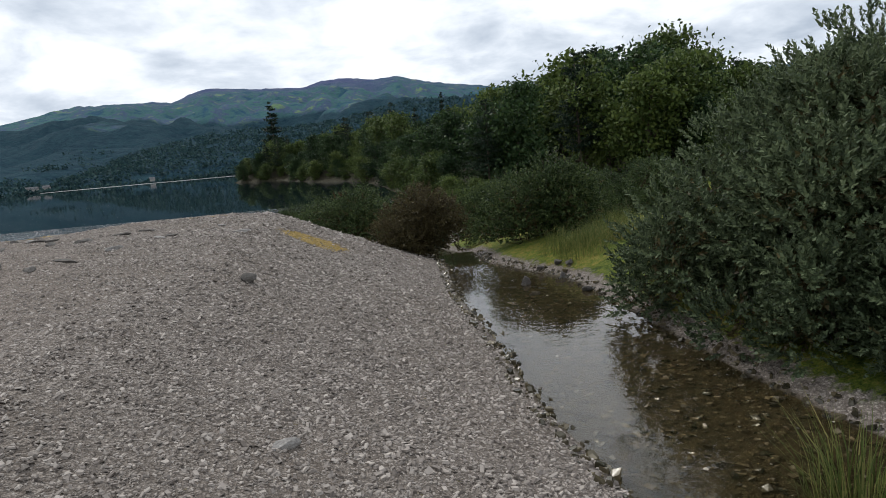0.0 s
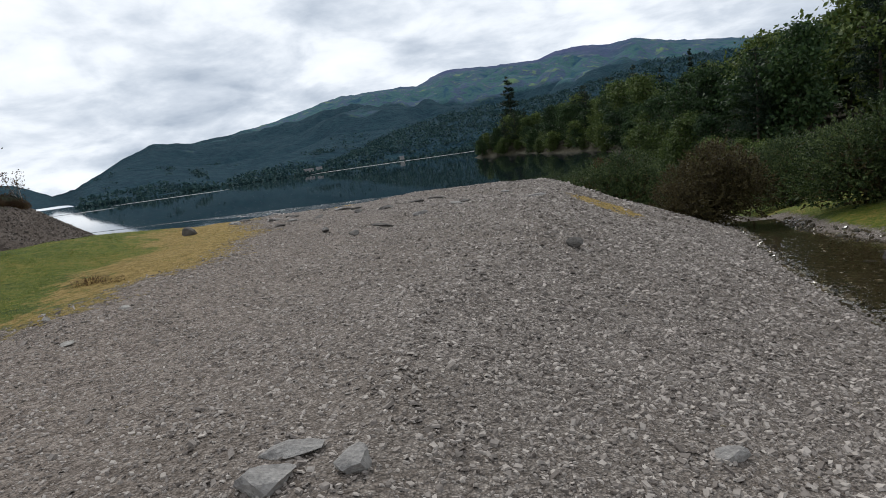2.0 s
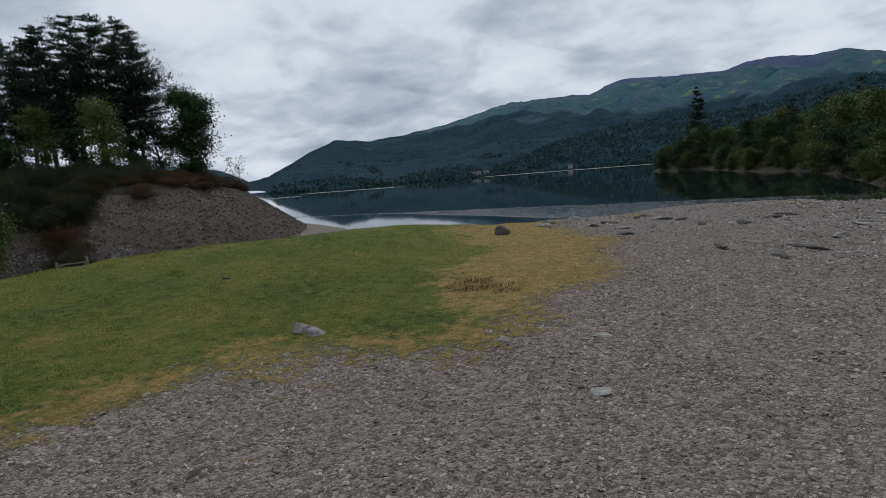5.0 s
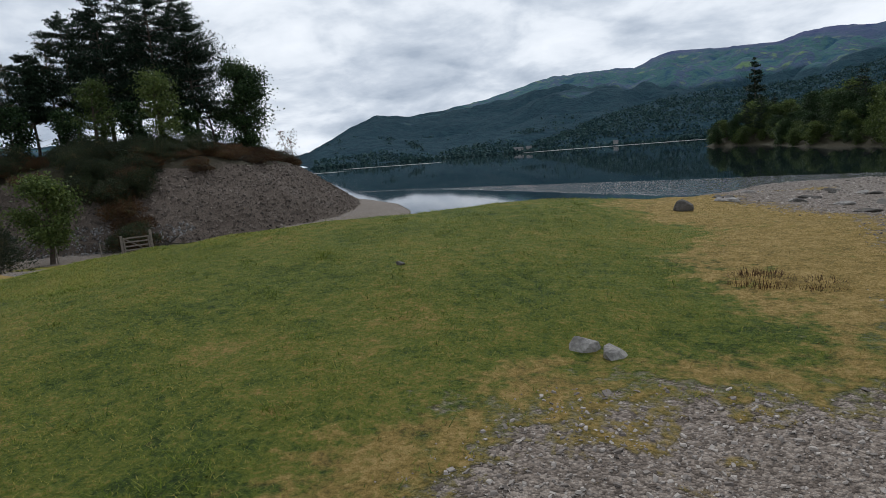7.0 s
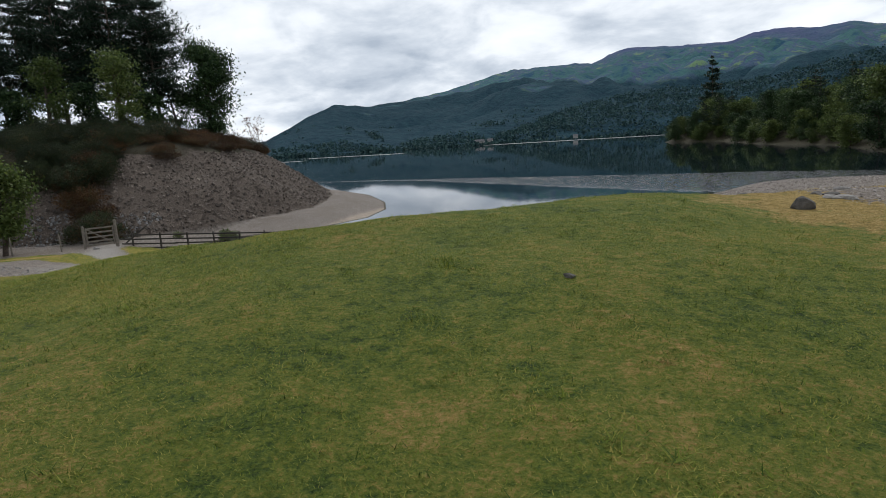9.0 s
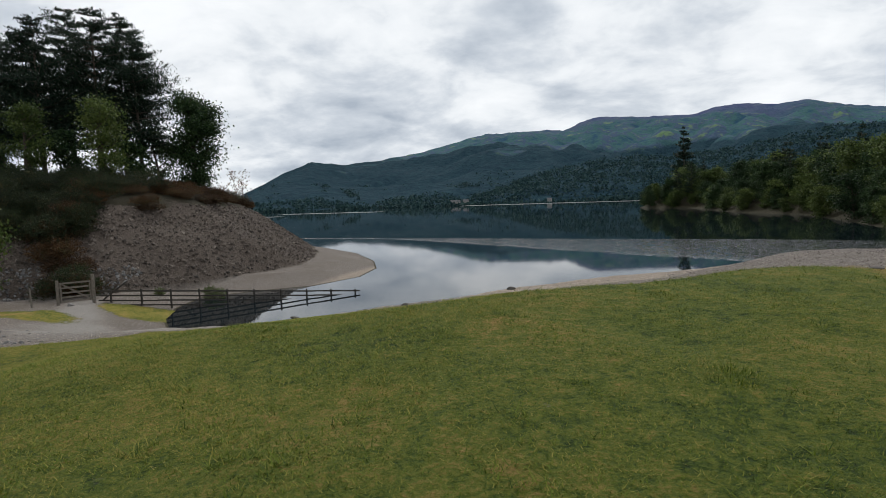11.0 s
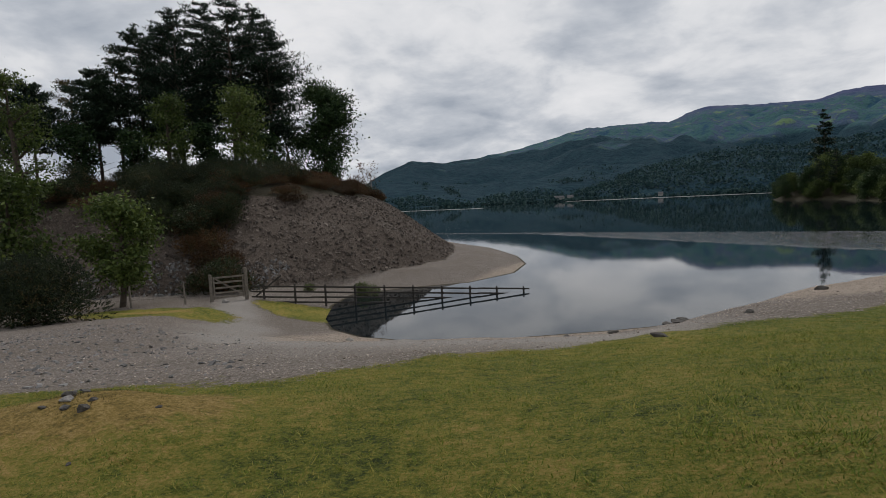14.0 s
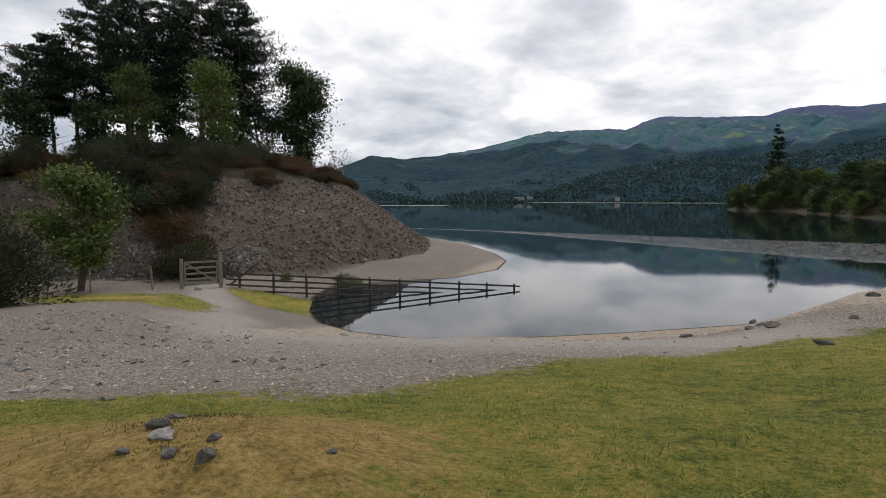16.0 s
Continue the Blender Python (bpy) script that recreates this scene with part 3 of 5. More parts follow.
def hills():
    az = np.radians(np.linspace(74, -74, 420))
    ra = np.radians([a for a, e in RIDGE][::-1])
    re = [e for a, e in RIDGE][::-1]
    el = np.radians(np.interp(az, ra, re))
    el = el + np.radians(0.05) * (wob(az * 57, az * 0, 1.3, 31) + 0.6 * wob(az * 57, az * 0, 0.5, 32))
    base = 470 + 60 * np.abs(np.sin(az * 3))
    base = np.where(az > radians(33), np.minimum(base + 900 * step01(az, radians(33), radians(35)), 2000), base)
    top = np.interp(az, np.radians([-75, -15, 5, 20, 30, 33, 36, 75][:8]), [2600, 2500, 2400, 1700, 1150, 1000, 2600, 2600])
    k = np.linspace(0, 1, 46)[None]
    dist = base[:, None] + (top - base)[:, None] * k
    crest = np.tan(el)[:, None] * top[:, None] + 5
    shape = k ** 1.25
    hgt = crest * shape
    X, Y = -np.sin(az)[:, None] * dist, np.cos(az)[:, None] * dist
    fade = np.sin(np.pi * np.clip(k, 0, 1)) ** 0.8
    hgt = hgt + fade * crest * (0.10 * wob(X, Y, 420, 33) + 0.05 * wob(X, Y, 140, 34) + 0.025 * wob(X, Y, 55, 35))
    lim = np.tan(el)[:, None] * dist * 0.985
    hgt = np.where(k < 0.98, np.minimum(hgt, lim), hgt)
    hgt[:, 0] = -2
    back = hgt[:, -1:] * 0.5
    X = np.concatenate([X, X[:, -1:] * 1.35], 1)
    Y = np.concatenate([Y, Y[:, -1:] * 1.35], 1)
    hgt = np.concatenate([hgt, back], 1)
    n, mm = hgt.shape
    i, j = np.meshgrid(np.arange(n - 1), np.arange(mm - 1), indexing="ij")
    f = np.stack([i * mm + j, i * mm + j + 1, (i + 1) * mm + j + 1, (i + 1) * mm + j], -1).reshape(-1, 4)
    return np.stack([X, Y, hgt], -1).reshape(-1, 3), f[:, ::-1]


hv, hf = hills()
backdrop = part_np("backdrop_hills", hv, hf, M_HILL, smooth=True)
tagged(backdrop, "fells with dark woods along the lake's far shore, hazed blue in their colour", "hills", kind="structure")

# the wooded ridge that stands before the fells
WOOD_RIDGE = [(13, 0.15), (10, 1.1), (6.9, 2.0), (1.8, 3.0), (-1.8, 3.3), (-3.7, 3.0), (-7.9, 3.3), (-12.4, 4.0), (-16, 4.65), (-20, 4.7), (-30, 4.2), (-45, 3.0)]


def wooded_ridge():
    az = np.radians(np.linspace(13, -45, 260))
    el = np.radians(np.interp(-az, [-radians(a) for a, e in WOOD_RIDGE], [e for a, e in WOOD_RIDGE]))
    el = el * (1 + 0.03 * wob(az * 57, az * 0, 1.1, 41) + 0.02 * wob(az * 57, az * 0, 0.35, 42))
    k = np.linspace(0, 1, 24)[None]
    dist = 505 + 270 * k + 0 * az[:, None]
    z = np.tan(el)[:, None] * 775 * k ** 0.9 + 5 * np.minimum(k * 8, 1)
    X, Y = -np.sin(az)[:, None] * dist, np.cos(az)[:, None] * dist
    z = z * (1 + 0.05 * np.sin(np.pi * k) * wob(X, Y, 70, 43)) - 2 * (k == 0)
    X, Y = np.concatenate([X, X[:, -1:] * 1.2], 1), np.concatenate([Y, Y[:, -1:] * 1.2], 1)
    z = np.concatenate([z, z[:, -1:] * 0.3], 1)
    n, mm = z.shape
    i, j = np.meshgrid(np.arange(n - 1), np.arange(mm - 1), indexing="ij")
    f = np.stack([i * mm + j, i * mm + j + 1, (i + 1) * mm + j + 1, (i + 1) * mm + j], -1).reshape(-1, 4)
    return np.stack([X, Y, z], -1).reshape(-1, 3), f[:, ::-1]


wv, wf = wooded_ridge()
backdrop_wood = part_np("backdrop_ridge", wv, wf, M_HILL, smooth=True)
tagged(backdrop_wood, "lower dark wooded ridge in front of the fells", "hills", kind="structure")

# ---- growing things ----
def height1(x, y):
    return float(height(np.array([x]), np.array([y]))[0])


def branch(start, way, length, bend, r, n=5):
    """Points of a limb that bends upwards (bend > 0) or droops."""
    p, d, out = np.array(start, float), unit(np.array(way, float)), []
    for i in range(n):
        out.append(p.copy())
        d = unit(d + (0, 0, bend / n) + r.normal(size=3) * 0.10)
        p = p + d * length / (n - 1)
    return np.array(out)


def broadleaf(seed, tall, wide, low, count, size, leaf, bark, pads=16, stems=1):
    """A round-headed tree: (trunk, limbs, crown) as meshes. low: the height of the lowest leaves, of the whole."""
    r = np.random.default_rng(seed)
    wood, limbs, pts = [], [], []
    for s in range(stems):
        lean = r.normal(size=2) * (0.04 if stems == 1 else 0.16)
        tp = [(lean[0] * q * tall + 0.1 * math.sin(5 * q + s), lean[1] * q * tall, q * tall * 0.8) for q in np.linspace(0, 1, 8)]
        rad = tall * 0.022 / (1 if stems == 1 else 1.6)
        wood.append(tube(tp, [rad * (1.25 - 1.1 * q) for q in np.linspace(0, 1, 8)], 7))
        tp = np.array(tp)
        for k in range(pads // stems):
            q = low * 0.8 + (1 - low * 0.8) * (k + r.uniform()) / (pads // stems)
            o = np.array([np.interp(q * 0.85, np.linspace(0, 1, 8) * 0.8, tp[:, c]) for c in range(3)])
            a = r.uniform(0, 6.28)
            span = wide * (0.35 + 0.75 * math.sqrt(max(0.05, 1 - (2 * (q - low) / (1 - low) - 0.85) ** 2)) ) * r.uniform(0.6, 1.05) * 0.75
            b = branch(o, (math.cos(a), math.sin(a), r.uniform(0.1, 0.9)), span, 0.5, r)
            limbs.append(tube(b, np.linspace(rad * 0.45, rad * 0.08, 5), 4))
            for e in (b[-1], b[-1] * 0.6 + b[2] * 0.4, b[2]):
                n = int(count / pads / 3)
                blob = r.normal(size=(n, 3)) * np.array([0.22, 0.22, 0.13]) * wide * r.uniform(0.55, 1.0)
                pts.append(e + blob)
                tw = branch(e, r.normal(size=3) + (0, 0, 0.3), wide * 0.22, 0.2, r, 3)
                limbs.append(tube(tw, (rad * 0.09, rad * 0.06, rad * 0.02), 3))
    pts = np.concatenate(pts)
    pts = pts[pts[:, 2] > low * tall * 0.75]
    limbs = [(v, f if f.shape[1] == 4 else np.c_[f, f[:, -1]]) for v, f in limbs]
    return (mesh_np("trunk", *joined(wood), bark, True), mesh_np("branchwork", *joined(limbs), bark, True),
            mesh_np("crown", *leaves(pts, size, r), leaf))


def pine(seed, tall, wide, bare, tiers, size, per, leaf=None, shape=0.75, droop=0.0, spire=False):
    """A conifer: a straight trunk, limbs in tiers and flat sprays of needles on them."""
    r = np.random.default_rng(seed)
    wood = tube([(0.12 * math.sin(3 * q + seed), 0.1 * math.cos(2 * q), q * tall) for q in np.linspace(0, 1, 9)],
                [tall * 0.013 * (1.2 - 1.15 * q) for q in np.linspace(0, 1, 9)], 7)
    limbs, pts = [], []
    for k in range(tiers):
        q = bare + (1 - bare) * (k + r.uniform(0, 0.8)) / tiers
        f = (q - bare) / (1 - bare)
        span0 = wide * ((1 - f) ** shape * (0.65 + 0.35 * min(1, f * 5)) + 0.06)
        for _ in range(5 if spire else 4):
            a = r.uniform(0, 6.28)
            span = span0 * r.uniform(0.55, 1.12)
            b = branch((0, 0, q * tall), (math.cos(a), math.sin(a), r.uniform(-0.15, 0.35) - droop), span, 0.35, r)
            limbs.append(tube(b, np.linspace(tall * 0.0035, tall * 0.0008, 5), 3))
            n = max(8, int(per * span / wide))
            s = r.uniform(0.25, 1.05, (n, 1))
            i = np.clip((s * 4).astype(int), 0, 3)[:, 0]
            base = b[i] + (b[np.minimum(i + 1, 4)] - b[i]) * (s * 4 - i[:, None])
            pts.append(base + r.normal(size=(n, 3)) * np.array([0.14, 0.14, 0.035]) * max(span, wide * 0.25))
    for n in range(12):
        q = r.uniform(bare * 0.3, bare)
        a = r.uniform(0, 6.28)
        limbs.append(tube(branch((0, 0, q * tall), (math.cos(a), math.sin(a), 0.2), wide * r.uniform(0.15, 0.5), 0.2, r), np.linspace(tall * 0.003, 0.004, 5), 3))
    limbs = [(v, f if f.shape[1] == 4 else np.c_[f, f[:, -1]]) for v, f in limbs]
    return (mesh_np("trunk", *wood, M_BARK, True), mesh_np("branchwork", *joined(limbs), M_BARK, True),
            mesh_np("crown", *leaves(np.concatenate(pts), size, r, 0.28, 0.9), leaf or M_PINE))


def shoots(centres, ways, size, r, spines=9):
    """Spiky shoots: spines set round a stalk, as three-cornered blades."""
    n = len(centres)
    size = np.broadcast_to(np.asarray(size, float), (n,))
    k = np.arange(spines)
    along = (k + 0.5) / spines
    side = unit(np.cross(ways, unit(r.normal(size=(n, 3)))))
    other = np.cross(ways, side)
    ang = k * 2.4 + r.uniform(0, 6.28, (n, 1))
    out = side[:, None] * np.cos(ang)[..., None] + other[:, None] * np.sin(ang)[..., None]
    foot = centres[:, None] + ways[:, None] * (along[None, :, None] * size[:, None, None])
    tip = foot + (out * 0.55 + ways[:, None] * 0.75) * (size[:, None, None] * (0.42 - 0.22 * along)[None, :, None])
    w = np.cross(out, ways[:, None]) * (size[:, None, None] * 0.09)
    v = np.stack([foot - w, foot + w, tip + w * 0.3, tip - w * 0.3], 2).reshape(-1, 3)
    return v, np.arange(len(v)).reshape(-1, 4)


def bush(seed, rx, ry, tall, count, size, leaf, lumps=14, spines=8, inner=0.22):
    """A gorse bush: an uneven heap of lumps clad in spiky shoots, over bare stems and dead brown inside."""
    r = np.random.default_rng(seed)
    stems, cs, ws, dead = [], [], [], []
    for k in range(lumps):
        a, q = r.uniform(0, 6.28), math.sqrt(r.uniform(0.02, 1))
        c = np.array([math.cos(a) * q * rx * 0.68, math.sin(a) * q * ry * 0.68, tall * (0.30 + 0.46 * (1 - q ** 2) * r.uniform(0.6, 1.1))])
        if k % 3 == 0:
            c[2] = tall * r.uniform(0.12, 0.3)
            c[:2] *= 1.15
        rad = np.array([rx * 0.42, ry * 0.42, tall * 0.27]) * r.uniform(0.75, 1.2)
        b = np.array([(c[0] * 0.15 * t + c[0] * 0.85 * t * t, c[1] * 0.15 * t + c[1] * 0.85 * t * t, c[2] * t) for t in np.linspace(0, 1, 5)])
        stems.append(tube(b, np.linspace(0.012 * tall, 0.004 * tall, 5), 4))
        n = count // lumps
        d = unit(r.normal(size=(n, 3)) + (0, 0, 0.25))
        depth = np.where(r.uniform(size=(n, 1)) < 0.68, r.uniform(0.86, 1.04, (n, 1)), r.uniform(0.45, 0.9, (n, 1)))
        clump = 1 + 0.16 * np.sin(d[:, :1] * 7 + k) * np.sin(d[:, 1:2] * 8 + 2 * k) * np.cos(d[:, 2:] * 6)
        cs.append(c + d * rad * depth * clump)
        ws.append(unit(d + (0, 0, 0.45) + r.normal(size=(n, 3)) * 0.28))
        m = int(n * inner)
        dd = unit(r.normal(size=(m, 3)))
        dead.append(c + dd * rad * r.uniform(0.2, 0.8, (m, 1)))
    cs, ws, dead = np.concatenate(cs), np.concatenate(ws), np.concatenate(dead)
    ok = cs[:, 2] > 0.04
    cs, ws, dead = cs[ok], ws[ok], dead[dead[:, 2] > 0.03]
    sv = shoots(cs, ws, size * r.uniform(0.7, 1.3, len(cs)), r, spines)
    dv = shoots(dead, unit(r.normal(size=dead.shape) + (0, 0, 0.3)), size * r.uniform(0.7, 1.4, len(dead)), r, 6)
    return (mesh_np("stemwork", *joined(stems), M_BARK, True), mesh_np("dead_growth", *dv, M_BROWNBUSH), mesh_np("foliage", *sv, leaf))


def planted(name, meshes, x, y, label, category, group="", turn=0.0, z=None, scale=(1, 1, 1)):
    root = thing(name, x, y, height1(x, y) - 0.06 if z is None else z, label, category, group)
    root.rotation_euler[2] = turn
    root.scale = scale
    for me in meshes:
        ob = new(me.name.split(".")[0], me)
        ob.parent = root
        if not ob.name.startswith("trunk"):
            tagged(ob, kind="stuff")
    return root


def again(ob, x, y, turn, k, kz=None, z=None):
    """A copy of a tree, turned and sized anew."""
    c = copy_thing(ob, pose(x, y, height1(x, y) - 0.06 if z is None else z, 0, 0, turn))
    c.scale = (k, k, kz or k)
    return c


def from16(az, d):
    """A place at that bearing (degrees left of +y) and distance from the walk's end."""
    return -15.03 - d * math.sin(radians(az)), 18.02 + d * math.cos(radians(az))


# the scree hill's pines, oak and birches
for i, (az, d, el, w, bare, kind) in enumerate([(49.4, 63, 13.9, 3.1, 0.36, 0), (46.3, 60, 15.7, 3.6, 0.38, 0), (44.1, 66, 16.2, 3.4, 0.4, 0), (41.9, 61, 16.7, 3.9, 0.36, 0),
                                                 (40.0, 65, 16.1, 3.6, 0.4, 0), (38.6, 61, 14.2, 3.8, 0.42, 0), (52.9, 62, 10.6, 2.6, 0.45, 0), (51.2, 68, 12.4, 1.9, 0.5, 1),
                                                 (54.6, 66, 9.8, 2.6, 0.4, 1), (47.6, 70, 14.0, 2.8, 0.45, 0), (57.5, 60, 9.2, 2.6, 0.45, 0)]):
    x, y = from16(az, d)
    z = height1(x, y)
    tall = 4.84 + d * math.tan(radians(el + 1.8)) - z
    meshes = pine(40 + i, tall, w * 1.35, bare * (0.62 if i % 2 else 0.85), 26 if kind == 0 else 12, 0.16, 330 if kind == 0 else 150, None if kind == 0 else M_BROWNBUSH, 0.5)
    planted("pine_tree", meshes, x, y, "tall dark pine with a bare trunk on the scree hill" if kind == 0 else "thin half-dead pine with browned needles", "tree", "pines on the hill")

x, y = from16(33.9, 61)
planted("oak_tree", broadleaf(3, 11.0, 3.8, 0.1, 22000, 0.125, M_OAK, M_BARK, 24), x, y, "round-headed dark green oak at the hill's edge", "tree")
x, y = from16(37.0, 63)
planted("oak_tree", broadleaf(8, 7.4, 2.4, 0.15, 3600, 0.11, M_OAK, M_BARK, 14), x, y, "smaller dark oak between pines and the larger oak", "tree")
x, y = from16(29.7, 66)
planted("birch_tree", broadleaf(5, 5.2, 1.5, 0.25, 420, 0.10, M_RUST, M_PALEBARK, 16, 2), x, y, "thin almost leafless birch on the hill's brow", "tree")
for az, d, t, w, seed, n in ((47.5, 52, 8.2, 2.4, 12, 4200), (41.0, 50, 8.0, 2.5, 13, 4600), (58.5, 46, 11.5, 2.7, 14, 4600), (61.5, 40, 9, 3, 15, 4200)):
    x, y = from16(az, d)
    planted("birch_tree", broadleaf(seed, t, w, 0.12, int(n * 1.5), 0.10, M_BIRCH if seed in (12, 13, 14) else M_OAK, M_BARK, 18), x, y, "slim dull green birch on the hill's slope", "tree", "birches on the hill")
for k, (az, d, t, w) in enumerate(((44.3, 56, 6.2, 2.4), (50.3, 57, 5.6, 2.4), (54.5, 58, 5.8, 2.6), (39.2, 57, 5.2, 2.2), (60.5, 54, 9.5, 3.2), (63.5, 48, 9.0, 3.0), (66, 42, 9, 3))):
    x, y = from16(az, d)
    planted("hill_tree", broadleaf(140 + k, t, w, 0.06, 3800, 0.14, M_OAK, M_BARK, 18), x, y, "dark green tree crowding the hill's slope", "tree", "trees on the hill's slope")
for az, d, t, w, seed in ((59.5, 34, 7.6, 2.4, 23), (63.5, 30, 7.5, 2.4, 24)):
    x, y = from16(az, d)
    planted("birch_tree", broadleaf(seed, t, w, 0.1, 4600, 0.12, M_BIRCH, M_BARK, 20), x, y, "leafy birch leaning at the foot of the scree", "tree")
planted("birch_tree", broadleaf(21, 5.9, 2.3, 0.14, 8000, 0.10, M_BIRCH, M_BARK, 18), -39.3, 37.3, "small leafy birch standing near the wooden gate", "tree")

# undergrowth on the hill: bracken and low bushes
r_u = np.random.default_rng(77)
b_rust = [bush(60 + i, 1.5, 1.3, 1.2, 620, 0.24, M_RUST, 7, 6) for i in range(2)]
b_dark = [bush(64 + i, 1.8, 1.6, 1.9, 760, 0.26, M_DARKBUSH, 8, 6) for i in range(2)]
made = {}
for k in range(300):
    for _ in range(40):
        x, y = r_u.uniform(-80, -32), r_u.uniform(36, 84)
        if height1(x, y) > 5.5:
            break
    else:
        continue
    brow = height1(x, y) < 7.0 or y > 0.9 * x + 103
    key = (0 if r_u.uniform() < (0.92 if brow else 0.35) else 1, k % 2)
    if key not in made:
        made[key] = planted("bracken_clump" if key[0] == 0 else "undergrowth_bush", (b_rust if key[0] == 0 else b_dark)[key[1]], x, y,
                            "rust-brown bracken clump on the hill's brow" if key[0] == 0 else "low dark green bush under the pines", "plant", "undergrowth on the hill")
    else:
        again(made[key], x, y, r_u.uniform(0, 360), r_u.uniform(0.7, 1.2), r_u.uniform(0.6, 1.2) * (0.7 if brow else 0.95))
for x, y, k in ((-38.2, 42.2, 1.2), (-40.5, 44.5, 1.3), (-43, 47, 1.3), (-44.5, 50, 1.3), (-37, 42.6, 1.1), (-42, 45.5, 1.2), (-39.3, 43.2, 1.2), (-45.5, 52, 1.3), (-43.6, 48.6, 1.2)):
    again(made[(0, 0)], x, y, r_u.uniform(0, 360), k)
again(made[(1, 1)], -37.3, 41.9, 40, 1.0, 1.05)
for k in range(64):
    x, y = from16(r_u.uniform(42.3, 49.5), r_u.uniform(38, 54))
    if height1(x, y) > 2.6:
        again(made[(1, 0)], x, y, r_u.uniform(0, 360), r_u.uniform(0.7, 1.2), r_u.uniform(0.6, 1.1))
for k in range(60):
    x, y = from16(r_u.uniform(26, 37), r_u.uniform(44, 64))
    if 5.3 < height1(x, y) < 8.0:
        again(made[(0, k % 2) if (0, k % 2) in made else (0, 0)], x, y, r_u.uniform(0, 360), r_u.uniform(0.6, 1.0), r_u.uniform(0.6, 1.0))
planted("gorse_bush", bush(71, 2.6, 2.3, 2.9, 5200, 0.2, M_DARKBUSH, 20), -35.4, 30.6, "dark gorse bush beside the gravel path", "bush")
planted("willow_bush", bush(72, 0.9, 0.7, 0.95, 700, 0.14, M_BIRCH, 6), -31.2, 46.4, "small green bush behind the fence", "bush")
planted("willow_bush", bush(73, 0.5, 0.4, 0.6, 260, 0.12, M_BIRCH, 4), -33.9, 45.0, "very small green bush behind the fence", "bush")

# ---- across the stream ----
planted("gorse_bush", bush(81, 2.9, 2.6, 3.2, 12000, 0.21, M_GORSE, 40, 11, 0.2), 12.0, 14.1, "huge grey-green gorse bush overhanging the stream", "bush")
for k, (x, y, w, h_) in enumerate(((10.0, 14.2, 1.1, 1.7), (9.8, 13.0, 1.0, 1.4), (10.4, 12.3, 1.1, 1.4), (11.6, 11.6, 1.3, 1.6), (10.1, 15.6, 1.1, 2.0), (13.2, 11.2, 1.3, 1.8))):
    planted("gorse_bush", bush(87 + k, w, w * 0.85, h_, 1500, 0.19, M_GORSE, 9, 10, 0.12), x, y, "low grey-green gorse skirting the larger bush", "bush", "gorse over the stream", z=height1(x, y) - 0.2)
planted("gorse_bush", bush(82, 1.75, 1.5, 2.3, 3200, 0.24, M_GORSE2, 24, 9), 12.1, 23.8, "gorse bush with yellowish tips behind the stream", "bush")
planted("heather_bush", bush(83, 1.55, 1.3, 2.1, 3000, 0.21, M_BROWNBUSH, 20, 8), 9.15, 26.2, "brown-green bush on the bank of the stream", "bush")
gb = planted("gorse_bush", bush(84, 2.0, 1.8, 2.5, 2600, 0.26, M_GORSE2, 18, 8), 8.2, 31.8, "olive gorse bush on the far bank", "bush", "gorse along the far bank")
for x, y, t, k in ((7.4, 35.5, 50, 0.8), (6.6, 39, 120, 0.7), (9.8, 35, 200, 1.0), (15.0, 27.0, 280, 0.8), (14.5, 33, 330, 1.1), (18.5, 31, 20, 1.0), (18.5, 40, 90, 1.2), (24, 34, 90, 1.1), (22.5, 44, 20, 1.4), (28, 40, 60, 1.3)):
    again(gb, x, y, t, k)
planted("rowan_bush", bush(86, 1.3, 1.2, 3.0, 1400, 0.2, M_RUST, 8, 7), 9.0, 39, "reddish-brown bush among the gorse", "bush")

# woods behind: four kinds of tree, many of each
woods = [planted("wood_tree", broadleaf(90, 15, 6.6, 0.02, 6600, 0.28, M_OAK, M_BARK, 20), 62, 88, "dark full-crowned tree in the lakeside wood", "tree", "lakeside wood"),
         planted("wood_tree", broadleaf(91, 17, 6.0, 0.02, 6600, 0.28, M_OAK, M_BARK, 20), 70, 96, "dark full-crowned tree in the lakeside wood", "tree", "lakeside wood"),
         planted("wood_tree", broadleaf(92, 12, 5.8, 0.02, 6000, 0.25, M_BIRCH, M_BARK, 18), 44, 92, "lighter green tree at the wood's edge", "tree", "lakeside wood"),
         planted("wood_pine", pine(93, 19, 5.0, 0.2, 15, 0.27, 210), 76, 104, "tall dark pine in the lakeside wood", "tree", "lakeside wood")]
r_w = np.random.default_rng(5)
for k in range(120):
    az, d = r_w.uniform(-62, -17), r_w.uniform(62, 150)
    x, y = 4.1 - d * math.sin(radians(az)), 8.5 + d * math.cos(radians(az))
    if poly_sd(np.array([x]), np.array([y]), SHORE)[0] < 2:
        continue
    ridge = np.interp(az, [-62, -46, -41, -36.4, -32, -29, -25.6, -21.4, -17], [6, 5.2, 7.3, 8.7, 7.8, 7.4, 6.2, 5.0, 3.2])
    tall = (math.tan(radians(ridge)) * d + 5.7 - height1(x, y)) * r_w.uniform(0.62, 1.0)
    i = int(r_w.choice([0, 1, 1, 2, 3] if d > 80 else [0, 1, 2, 2, 3]))
    again(woods[i], x, y, r_w.uniform(0, 360), np.clip(tall / (15, 17, 12, 19)[i], 0.3, 1.5) * r_w.uniform(0.9, 1.1), tall / (15, 17, 12, 19)[i])
